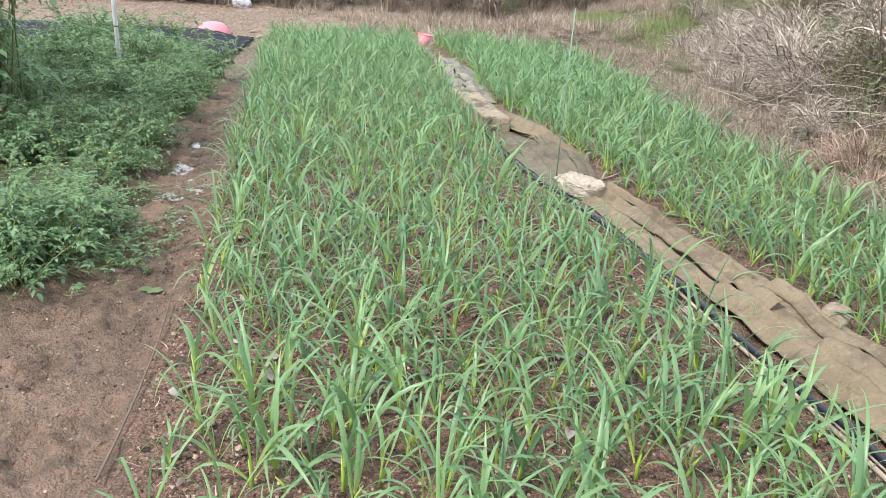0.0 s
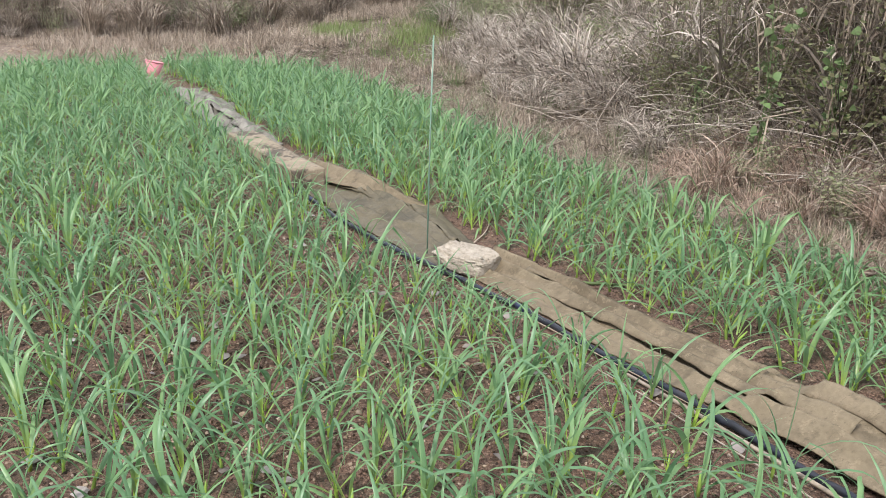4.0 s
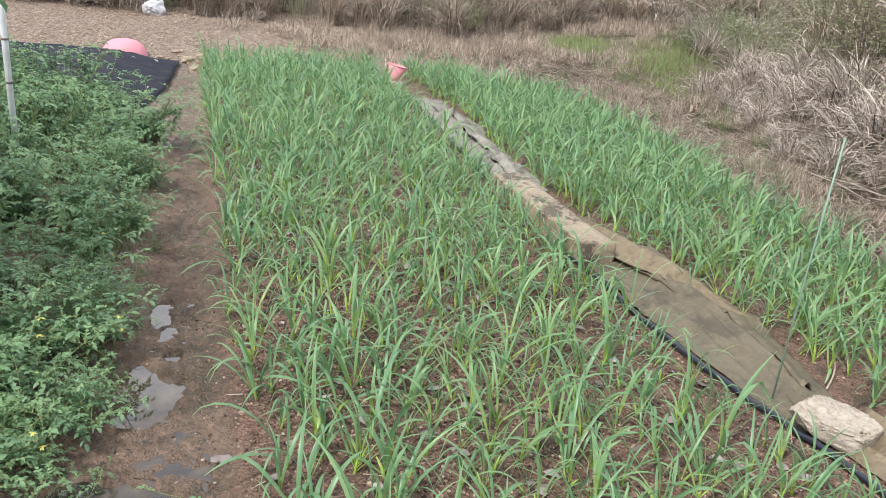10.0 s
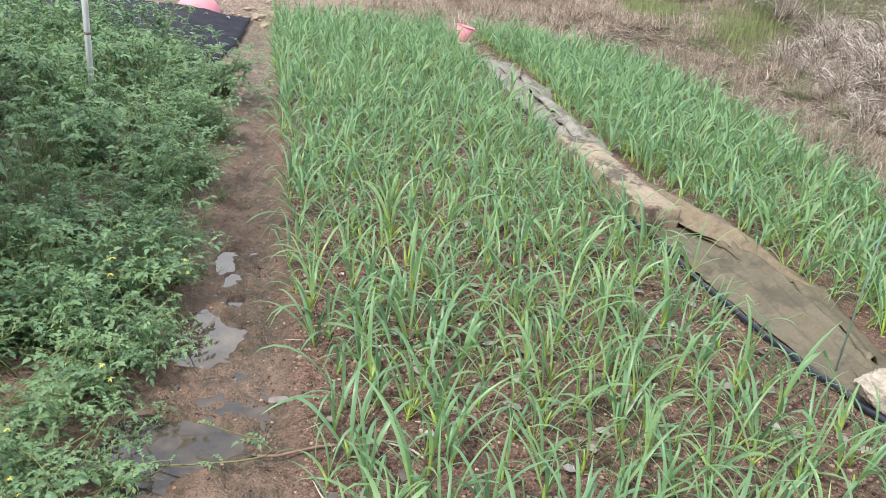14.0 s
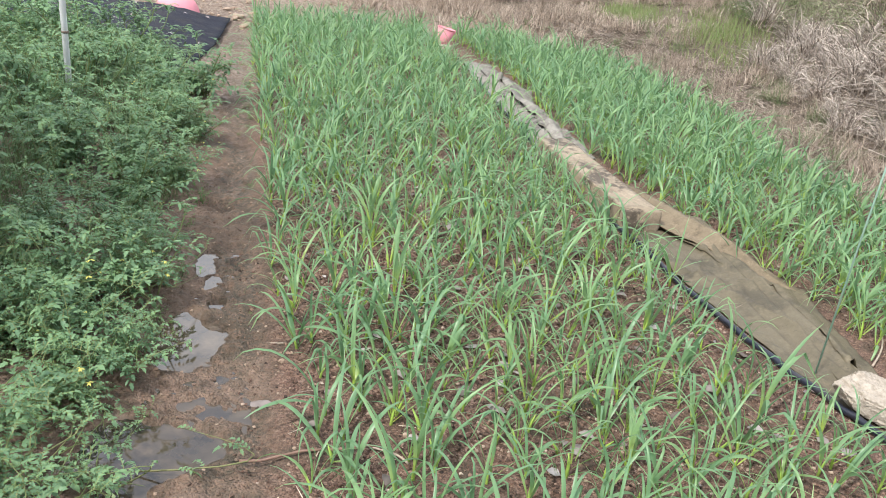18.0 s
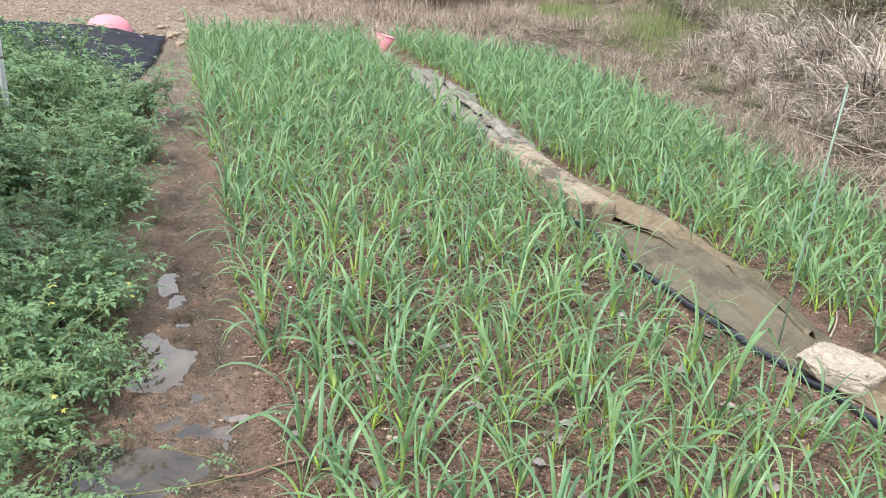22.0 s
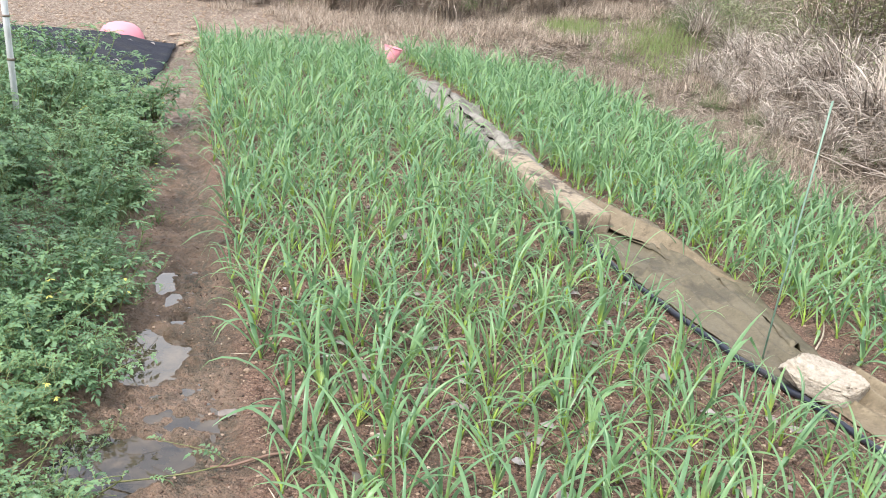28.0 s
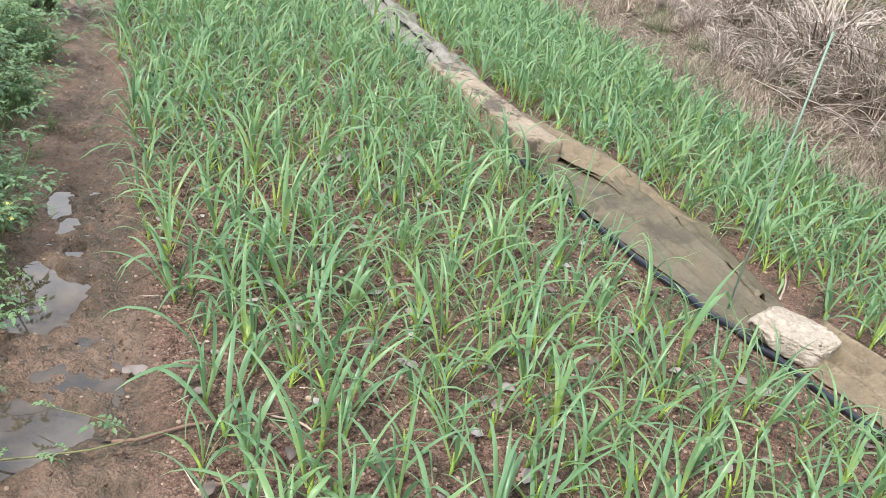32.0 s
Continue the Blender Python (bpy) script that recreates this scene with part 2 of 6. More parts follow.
def any_rotation():
    q = rng.normal(size=4)
    q /= np.linalg.norm(q)
    w, x, y, z = q
    return np.array([[1 - 2 * (y * y + z * z), 2 * (x * y - z * w), 2 * (x * z + y * w)], [2 * (x * y + z * w), 1 - 2 * (x * x + z * z), 2 * (y * z - x * w)], [2 * (x * z - y * w), 2 * (y * z + x * w), 1 - 2 * (x * x + y * y)]])


# ---- materials ----
class Nodes:
    def __init__(self, name):
        self.m = bpy.data.materials.new(name)
        self.m.use_nodes = True
        self.n, self.l = self.m.node_tree.nodes, self.m.node_tree.links
        self.b = self.n["Principled BSDF"]
        self.pos = self.n.new("ShaderNodeNewGeometry").outputs["Position"]

    def noise(self, scale, detail=4.0, rough=0.6, vec=None, stretch=None):
        t = self.n.new("ShaderNodeTexNoise")
        t.inputs["Scale"].default_value, t.inputs["Detail"].default_value, t.inputs["Roughness"].default_value = scale, detail, rough
        src = vec or self.pos
        if stretch:
            mp = self.n.new("ShaderNodeMapping")
            mp.inputs["Scale"].default_value = stretch
            self.l.new(src, mp.inputs["Vector"])
            src = mp.outputs["Vector"]
        self.l.new(src, t.inputs["Vector"])
        return t.outputs["Fac"]

    def voronoi(self, scale, feature="F1"):
        t = self.n.new("ShaderNodeTexVoronoi")
        t.feature = feature
        t.inputs["Scale"].default_value = scale
        self.l.new(self.pos, t.inputs["Vector"])
        return t

    def grains(self, scale, stops):
        """Grains of soil or grit, each of one colour, with warped edges."""
        warp = self.n.new("ShaderNodeTexNoise")
        warp.inputs["Scale"].default_value = scale * 1.3
        self.l.new(self.pos, warp.inputs["Vector"])
        mv = self.n.new("ShaderNodeVectorMath")
        mv.operation = "MULTIPLY_ADD"
        mv.inputs[1].default_value = (0.9 / scale,) * 3
        self.l.new(warp.outputs["Color"], mv.inputs[0])
        self.l.new(self.pos, mv.inputs[2])
        t = self.n.new("ShaderNodeTexVoronoi")
        t.inputs["Scale"].default_value = scale
        self.l.new(mv.outputs["Vector"], t.inputs["Vector"])
        sp = self.n.new("ShaderNodeSeparateColor")
        self.l.new(t.outputs["Color"], sp.inputs["Color"])
        return self.ramp(sp.outputs["Red"], stops)

    def attr(self, name):
        a = self.n.new("ShaderNodeAttribute")
        a.attribute_name = name
        return a.outputs["Fac"]

    def ramp(self, fac, stops):
        r = self.n.new("ShaderNodeValToRGB")
        el = r.color_ramp.elements
        while len(el) < len(stops):
            el.new(0.5)
        for e, (p, c) in zip(el, stops):
            e.position, e.color = p, (*c, 1)
        self.l.new(fac, r.inputs["Fac"])
        return r.outputs["Color"]

    def remap(self, fac, a, b, c=0.0, d=1.0):
        r = self.n.new("ShaderNodeMapRange")
        for key, val in (("From Min", a), ("From Max", b), ("To Min", c), ("To Max", d)):
            r.inputs[key].default_value = val
        self.l.new(fac, r.inputs["Value"])
        return r.outputs["Result"]

    def math(self, op, a, b):
        m = self.n.new("ShaderNodeMath")
        m.operation = op
        for i, x in enumerate((a, b)):
            if isinstance(x, (int, float)):
                m.inputs[i].default_value = x
            else:
                self.l.new(x, m.inputs[i])
        return m.outputs["Value"]

    def mix(self, fac, a, b, how="MIX"):
        m = self.n.new("ShaderNodeMix")
        m.data_type, m.blend_type = "RGBA", how
        for key, x in (("Factor", fac), ("A", a), ("B", b)):
            if isinstance(x, (int, float)):
                m.inputs[key].default_value = x
            elif isinstance(x, tuple):
                m.inputs[key].default_value = (*x, 1)
            else:
                self.l.new(x, m.inputs[key])
        return m.outputs["Result"]

    def colour(self, c):
        self.l.new(c, self.b.inputs["Base Color"])
        return self

    def rough(self, r):
        if isinstance(r, (int, float)):
            self.b.inputs["Roughness"].default_value = r
        else:
            self.l.new(r, self.b.inputs["Roughness"])
        return self

    def bump(self, h, strength=0.5, dist=0.01):
        b = self.n.new("ShaderNodeBump")
        b.inputs["Strength"].default_value, b.inputs["Distance"].default_value = strength, dist
        self.l.new(h, b.inputs["Height"])
        self.l.new(b.outputs["Normal"], self.b.inputs["Normal"])
        return self

    def leafy(self, colour, amount=0.3):
        """Lets some light through thin leaves."""
        tr = self.n.new("ShaderNodeBsdfTranslucent")
        self.l.new(colour, tr.inputs["Color"])
        mx = self.n.new("ShaderNodeMixShader")
        mx.inputs["Fac"].default_value = amount
        self.l.new(self.b.outputs["BSDF"], mx.inputs[1])
        self.l.new(tr.outputs["BSDF"], mx.inputs[2])
        self.l.new(mx.outputs["Shader"], self.n["Material Output"].inputs["Surface"])
        return self


def leaf_material(name, base, mid, tip, dull, rough=0.5, through=0.3, spread=0.6, shine=0.4):
    """Leaf colours from base to tip, drifting towards a duller one from blade to blade."""
    k = Nodes(name)
    c = k.ramp(k.attr("grow"), [(0.0, base), (0.34, mid), (0.8, mid), (1.0, tip)])
    c = k.mix(k.math("MULTIPLY", k.attr("tone"), spread), c, dull)
    c = k.mix(k.remap(k.noise(60, 3), 0.35, 0.7, 0.0, 0.35), c, tuple(x * 0.7 for x in mid), "MIX")
    k.colour(c).rough(rough)
    k.b.inputs["Specular IOR Level"].default_value = shine
    return k.leafy(c, through).m


def dry_material(name, pale, mid, dark, rough=0.75):
    k = Nodes(name)
    c = k.ramp(k.attr("tone"), [(0.0, pale), (0.5, mid), (1.0, dark)])
    c = k.mix(k.remap(k.noise(14, 4), 0.42, 0.7, 0.0, 0.55), c, dark)
    return k.colour(c).rough(rough).leafy(c, 0.15).m


def ground_material():
    k = Nodes("earth")
    fine, mid, big = k.noise(95, 5, 0.7), k.noise(16, 5), k.noise(2.3, 4)
    soil = k.ramp(mid, [(0.3, (0.055, 0.03, 0.021)), (0.5, (0.132, 0.078, 0.056)), (0.7, (0.235, 0.148, 0.108))])
    soil = k.mix(k.remap(fine, 0.5, 0.68), soil, (0.384, 0.238, 0.169))
    soil = k.mix(0.62, soil, k.grains(105, [(0.0, (0.0373, 0.021, 0.0156)), (0.3, (0.118, 0.0628, 0.0447)), (0.62, (0.213, 0.122, 0.0868)), (0.85, (0.33, 0.21, 0.156)), (1.0, (0.448, 0.323, 0.255))]))
    soil = k.mix(0.4, soil, k.grains(240, [(0.0, (0.0319, 0.019, 0.0146)), (0.5, (0.149, 0.0837, 0.0594)), (1.0, (0.427, 0.285, 0.209))]))
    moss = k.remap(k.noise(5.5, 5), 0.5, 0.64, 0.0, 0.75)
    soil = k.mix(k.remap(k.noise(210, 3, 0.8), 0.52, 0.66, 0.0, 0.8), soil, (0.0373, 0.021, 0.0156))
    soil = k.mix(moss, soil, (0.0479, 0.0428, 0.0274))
    mud = k.ramp(big, [(0.3, (0.2, 0.127, 0.088)), (0.5, (0.262, 0.17, 0.12)), (0.7, (0.325, 0.217, 0.16))])
    mud = k.mix(k.remap(k.noise(7, 6), 0.5, 0.68, 0.0, 0.8), mud, (0.113, 0.0655, 0.0402))
    mud = k.mix(k.remap(fine, 0.55, 0.75, 0.0, 0.6), mud, (0.184, 0.156, 0.122))
    mud = k.mix(k.remap(k.noise(48, 6, 0.75), 0.52, 0.66, 0.0, 0.7), mud, (0.0772, 0.0531, 0.0365))
    mud = k.mix(k.remap(k.noise(21, 5, 0.65), 0.52, 0.6, 0.0, 0.4), mud, (0.0595, 0.0487, 0.0342))
    mud = k.mix(k.remap(k.noise(26, 5, 0.65, None, (1, 1.3, 1)), 0.56, 0.64, 0.0, 0.6), mud, (0.226, 0.162, 0.116))
    mud = k.mix(k.remap(k.noise(150, 4, 0.75), 0.56, 0.68, 0.0, 0.6), mud, (0.249, 0.218, 0.171))
    algae = k.remap(k.noise(3.4, 6), 0.55, 0.68, 0.0, 0.75)
    mud = k.mix(0.16, mud, k.grains(170, [(0.0, (0.0417, 0.0293, 0.0213)), (0.5, (0.143, 0.103, 0.0734)), (1.0, (0.268, 0.224, 0.177))]))
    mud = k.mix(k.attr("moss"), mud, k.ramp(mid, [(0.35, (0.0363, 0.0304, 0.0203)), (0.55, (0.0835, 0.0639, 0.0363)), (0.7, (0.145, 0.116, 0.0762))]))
    mud = k.mix(k.math("MULTIPLY", algae, 0.6), mud, (0.07, 0.068, 0.048))
    litter = k.ramp(mid, [(0.3, (0.042, 0.03, 0.022)), (0.5, (0.095, 0.068, 0.05)), (0.72, (0.18, 0.14, 0.108))])
    litter = k.mix(k.remap(k.noise(1.3, 4), 0.5, 0.66, 0.0, 0.7), litter, (0.119, 0.115, 0.051))
    gravel = k.ramp(k.noise(30, 5), [(0.3, (0.12, 0.085, 0.063)), (0.5, (0.23, 0.166, 0.123)), (0.7, (0.36, 0.3, 0.245))])
    gravel = k.mix(k.remap(big, 0.52, 0.66, 0.0, 0.7), gravel, (0.196, 0.123, 0.0808))
    gravel = k.mix(0.5, gravel, k.grains(45, [(0.0, (0.07, 0.052, 0.04)), (0.5, (0.235, 0.172, 0.13)), (1.0, (0.47, 0.41, 0.34))]))
    litter = k.mix(0.4, litter, k.grains(60, [(0.0, (0.034, 0.0255, 0.0187)), (0.5, (0.153, 0.115, 0.085)), (1.0, (0.323, 0.272, 0.221))]))
    mud = k.mix(k.remap(k.noise(13, 6, 0.7), 0.54, 0.62, 0.0, 0.35), mud, (0.0413, 0.0361, 0.0261))
    mud = k.mix(k.math("MULTIPLY", k.attr("algae"), k.remap(k.noise(38, 6, 0.75), 0.42, 0.56, 0.0, 0.75)), mud, (0.055, 0.056, 0.04))
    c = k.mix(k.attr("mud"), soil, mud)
    c = k.mix(k.attr("litter"), c, litter)
    c = k.mix(k.attr("gravel"), c, gravel)
    c = k.mix(k.math("MULTIPLY", k.attr("wet"), 0.7), c, (0.075, 0.053, 0.034))
    k.colour(c)
    k.rough(k.remap(k.math("MAXIMUM", k.math("MULTIPLY", k.attr("wet"), 0.6), k.math("MULTIPLY", k.attr("mud"), k.remap(mid, 0.4, 0.6, 0.0, 0.45))), 0, 1, 0.9, 0.3))
    h = k.math("ADD", k.math("ADD", k.math("MULTIPLY", fine, 0.4), k.math("MULTIPLY", k.voronoi(105).outputs["Distance"], -0.4)), k.math("ADD", mid, k.math("MULTIPLY", k.noise(42, 5, 0.7), 0.8)))
    h = k.math("MULTIPLY", h, k.remap(k.attr("mud"), 0.0, 1.0, 1.0, 1.3))
    h = k.math("MULTIPLY", h, k.remap(k.attr("wet"), 0.5, 1.0, 1.0, 0.1))
    return k.bump(h, 1.0, 0.02).m


M_EARTH = ground_material()
M_GARLIC = leaf_material("garlic_leaf", (0.49, 0.60, 0.10), (0.235, 0.39, 0.172), (0.36, 0.46, 0.2), (0.145, 0.285, 0.155), 0.36, 0.37, 0.85, 0.45)
M_STEM = leaf_material("garlic_stem", (0.40, 0.50, 0.13), (0.33, 0.49, 0.085), (0.24, 0.42, 0.09), (0.28, 0.42, 0.11), 0.45, 0.15)
M_TOMATO = leaf_material("tomato_leaf", (0.24, 0.37, 0.16), (0.215, 0.36, 0.175), (0.34, 0.48, 0.21), (0.112, 0.215, 0.122), 0.48, 0.33, 0.85)
M_TOMSTEM = leaf_material("tomato_stem", (0.16, 0.17, 0.07), (0.15, 0.22, 0.07), (0.15, 0.25, 0.07), (0.20, 0.17, 0.09), 0.6, 0.05)
M_FLOWER = leaf_material("yellow_petal", (0.55, 0.52, 0.08), (0.6, 0.56, 0.14), (0.64, 0.6, 0.2), (0.5, 0.52, 0.22), 0.5, 0.3)
M_WEED = leaf_material("weed_leaf", (0.15, 0.22, 0.08), (0.155, 0.255, 0.095), (0.22, 0.32, 0.12), (0.17, 0.19, 0.11), 0.55, 0.28, 0.9)
M_SHRUB = leaf_material("shrub_leaf", (0.21, 0.245, 0.11), (0.245, 0.31, 0.145), (0.36, 0.4, 0.2), (0.4, 0.36, 0.26), 0.55, 0.28, 0.9)
M_GRASS = leaf_material("grass_blade", (0.18, 0.23, 0.08), (0.19, 0.29, 0.095), (0.27, 0.35, 0.13), (0.32, 0.31, 0.16), 0.5, 0.3, 0.8)
M_STRAW = dry_material("straw", (0.62, 0.53, 0.44), (0.43, 0.35, 0.28), (0.14, 0.108, 0.08))
M_ASHEN = dry_material("ashen_reed", (0.68, 0.61, 0.54), (0.44, 0.38, 0.325), (0.10, 0.08, 0.066))
M_RUST = dry_material("rusty_straw", (0.52, 0.445, 0.37), (0.345, 0.28, 0.222), (0.105, 0.083, 0.065))
M_PINKSTRAW = dry_material("pinkish_straw", (0.56, 0.44, 0.36), (0.37, 0.265, 0.205), (0.11, 0.075, 0.056))
M_TWIG = dry_material("twig_bark", (0.38, 0.32, 0.27), (0.24, 0.195, 0.16), (0.10, 0.08, 0.065), 0.85)
M_DARKTWIG = dry_material("dark_twig", (0.27, 0.215, 0.17), (0.16, 0.125, 0.1), (0.06, 0.048, 0.04), 0.85)
M_DULL = leaf_material("dull_leaf", (0.14, 0.165, 0.075), (0.16, 0.19, 0.085), (0.22, 0.24, 0.11), (0.18, 0.145, 0.09), 0.6, 0.25, 0.9)
M_PLUME = dry_material("seed_plume", (0.66, 0.61, 0.55), (0.54, 0.485, 0.43), (0.36, 0.31, 0.26), 0.9)
M_BROWNSTALK = dry_material("brown_stalk", (0.34, 0.22, 0.17), (0.25, 0.155, 0.12), (0.14, 0.09, 0.07))
M_DEADLEAF = dry_material("dead_leaf", (0.46, 0.42, 0.41), (0.30, 0.26, 0.245), (0.14, 0.115, 0.10))


def stone_material(name, a, b, c, scale=30):
    k = Nodes(name)
    col = k.ramp(k.noise(scale, 6, 0.65), [(0.28, a), (0.5, b), (0.72, c)])
    col = k.mix(k.math("MULTIPLY", k.attr("tone"), 0.35), col, a)
    pit = k.voronoi(scale * 2.2).outputs["Distance"]
    col = k.mix(k.remap(k.noise(scale * 1.7, 5, 0.75), 0.56, 0.66, 0.0, 0.55), col, tuple(x * 0.7 for x in a))
    return k.colour(col).rough(0.9).bump(k.math("ADD", k.noise(scale * 3, 5), pit), 0.6, 0.005).m


M_PALE = stone_material("pale_limestone", (0.23, 0.195, 0.152), (0.37, 0.325, 0.268), (0.45, 0.405, 0.345), 40)
M_TANSTONE = stone_material("tan_stone", (0.15, 0.115, 0.085), (0.27, 0.215, 0.165), (0.35, 0.29, 0.235), 30)
M_PEBBLE = stone_material("pebble", (0.20, 0.14, 0.10), (0.36, 0.27, 0.20), (0.50, 0.42, 0.34), 40)

M_MUDLUMP = stone_material("mud_lump", (0.07, 0.047, 0.034), (0.16, 0.105, 0.075), (0.24, 0.17, 0.125), 25)


def clod_material():
    """Crumbs of soil, each of its own shade from wet dark to dry tan."""
    k = Nodes("soil_clod")
    c = k.ramp(k.attr("tone"), [(0.0, (0.02, 0.014, 0.011)), (0.3, (0.078, 0.046, 0.034)), (0.7, (0.178, 0.104, 0.075)), (0.93, (0.32, 0.22, 0.165)), (1.0, (0.52, 0.44, 0.36))])
    c = k.mix(k.remap(k.noise(150, 4), 0.4, 0.7, 0.0, 0.5), c, (0.09, 0.055, 0.04))
    return k.colour(c).rough(0.9).m


M_CLOD = clod_material()


def cloth_material(name, a, b, stain, wet=0.0, grime=(0.5, 0.62)):
    k = Nodes(name)
    col = k.mix(k.remap(k.noise(4.0, 5), 0.35, 0.65), a, b)
    col = k.mix(k.remap(k.noise(3.4, 6, 0.7), grime[0], grime[1], 0.0, 0.85), col, stain)
    col = k.mix(k.remap(k.noise(11, 6, 0.75), 0.55, 0.68, 0.0, 0.7), col, tuple(x * 0.8 for x in stain))
    col = k.mix(k.remap(k.noise(70, 4), 0.4, 0.7, 0.0, 0.35), col, tuple(x * 0.6 for x in a))
    col = k.mix(k.remap(k.noise(24, 6, 0.8), 0.54, 0.62, 0.0, 0.55), col, tuple(x * 1.25 for x in b))
    col = k.mix(k.remap(k.noise(36, 5, 0.8, None, (1, 2.5, 1)), 0.58, 0.66, 0.0, 0.6), col, tuple(x * 0.55 for x in stain))
    return k.colour(col).rough(0.85 - wet).bump(k.math("ADD", k.noise(420, 2), k.noise(25, 4)), 0.35, 0.004).m


M_CLOTH = cloth_material("brown_cloth", (0.16, 0.127, 0.082), (0.215, 0.172, 0.115), (0.10, 0.077, 0.048))
M_CLOTH_WET = cloth_material("olive_wet_cloth", (0.105, 0.088, 0.055), (0.14, 0.118, 0.076), (0.062, 0.053, 0.034), 0.2)
M_CLOTH_GREY = cloth_material("grey_cloth", (0.20, 0.185, 0.16), (0.265, 0.25, 0.222), (0.10, 0.09, 0.078))
M_BEAM = cloth_material("muddy_beam", (0.25, 0.20, 0.14), (0.33, 0.275, 0.20), (0.05, 0.04, 0.032), 0.0, (0.53, 0.58))
M_FILM = cloth_material("black_woven_film", (0.017, 0.02, 0.03), (0.024, 0.027, 0.04), (0.045, 0.043, 0.047), 0.0)
M_FILM.node_tree.nodes["Principled BSDF"].inputs["Specular IOR Level"].default_value = 0.15


def plastic(name, col, rough, dirt):
    k = Nodes(name)
    c = k.mix(k.remap(k.noise(9, 5), 0.45, 0.7, 0.0, 0.45), col, dirt)
    return k.colour(c).rough(rough).bump(k.noise(120, 3), 0.1, 0.002).m


M_PINK = plastic("faded_pink_plastic", (0.66, 0.25, 0.30), 0.6, (0.52, 0.28, 0.29))
M_HOSE = plastic("black_pipe", (0.016, 0.020, 0.034), 0.35, (0.06, 0.05, 0.045))
M_HOSEBAND = plastic("blue_pipe_band", (0.022, 0.036, 0.09), 0.4, (0.05, 0.05, 0.08))
M_WHITE = plastic("white_pipe", (0.66, 0.68, 0.7), 0.5, (0.36, 0.35, 0.33))
M_STAKE = plastic("green_stake", (0.17, 0.28, 0.215), 0.5, (0.25, 0.33, 0.27))
M_BAG = plastic("white_sack", (0.52, 0.53, 0.56), 0.6, (0.36, 0.34, 0.33))


def water_material():
    """Still, silty water: brown below a mirror-smooth surface."""
    k = Nodes("puddle_water")
    k.colour(k.ramp(k.noise(7, 4), [(0.35, (0.035, 0.03, 0.025)), (0.55, (0.075, 0.058, 0.04)), (0.7, (0.12, 0.09, 0.06))]))
    k.rough(0.02)
    k.b.inputs["IOR"].default_value = 1.5
    k.b.inputs["Specular IOR Level"].default_value = 1.0
    return k.bump(k.noise(6, 1), 0.02, 0.004).m


M_WATER = water_material()


# ---- ground: one sheet ----
def spaced(fine_a, fine_b, step, mid_a, mid_b, mid_step, far):
    inner = np.arange(fine_a, fine_b, step)
    left, right = np.arange(mid_a, fine_a, mid_step), np.arange(fine_b, mid_b, mid_step)
    out = []
    x, s = mid_b, mid_step
    while x < far:
        out.append(x)
        s *= 1.25
        x += s
    lo, x, s = [], mid_a, mid_step
    while x > -far:
        s *= 1.25
        x -= s
        lo.append(x)
    return np.concatenate([lo[::-1], left, inner, right, out])


def build_ground():
    us = spaced(-3.0, 2.2, 0.018, -5.5, 14.0, 0.07, 900)
    vs = spaced(-3.3, -2.05, 0.016, -6.0, 8.0, 0.06, 900)
    uu, vv = np.meshgrid(us, vs, indexing="ij")
    zz = ground_z(uu, vv)
    zz = np.where(np.hypot(uu, vv) > 60, np.minimum(zz, 9), zz)
    pile = Pile()
    x, y = wxy(uu, vv)
    verts = np.stack([x, y, zz], -1).reshape(-1, 3)
    i, j = np.meshgrid(np.arange(len(us) - 1), np.arange(len(vs) - 1), indexing="ij")
    n = len(vs)
    faces = np.stack([i * n + j, (i + 1) * n + j, (i + 1) * n + j + 1, i * n + j + 1], -1).reshape(-1, 4)[:, ::-1]
    pile.add(verts, faces, 0.0, 0.0)
    me = pile.mesh("ground", M_EARTH)
    wob = 0.14 * fbm(uu * 4, vv * 4, 4, 60)
    mud = (1 - ramp01(vv + wob, -2.24, -2.12)) * (1 - ramp01(uu + wob * 3, 8.2, 8.9))
    litter = ramp01(vv - right_edge(uu) + wob * 2, 0.05, 0.3)
    litter = np.maximum(litter, ramp01(uu + wob * 3, 8.1, 8.6) * ramp01(vv, 0.2, 1.2))
    gravel = ramp01(uu + wob * 3, 8.2, 8.7) * (1 - ramp01(vv + wob * 6, 0.6, 2.6))
    gravel = np.maximum(gravel, 0.75 * ramp01(uu + wob * 4, 3.2, 5.2) * (1 - ramp01(vv + wob, -2.22, -2.12)))
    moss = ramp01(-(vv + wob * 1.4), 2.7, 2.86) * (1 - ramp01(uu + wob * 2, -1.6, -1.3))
    algae = ramp01(vv + wob * 1.5, -2.46, -2.32) * (1 - ramp01(vv, -2.2, -2.12)) * ramp01(fbm(uu * 2.2, vv * 3, 4, 66), -0.25, -0.02) * ramp01(uu + wob * 3, -1.6, -0.8)
    damp = 0.6 * np.exp(-(((uu + 1.38) / 0.2) ** 2) - ((vv + 2.44) / 0.12) ** 2)
    wet = np.clip(damp + puddle_depth(uu, vv) * 1.6 + 0.5 * ramp01(-fbm(uu * 3, vv * 3, 3, 77), -0.05, 0.2) * mud, 0, 1)
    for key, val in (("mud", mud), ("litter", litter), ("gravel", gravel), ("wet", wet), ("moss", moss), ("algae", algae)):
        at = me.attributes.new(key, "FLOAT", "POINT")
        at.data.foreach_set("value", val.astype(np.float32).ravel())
    ob = new("ground", me)
    tagged(ob, "reddish brown garden soil with a muddy footpath and gravel bank", "ground", kind="structure")


build_ground()


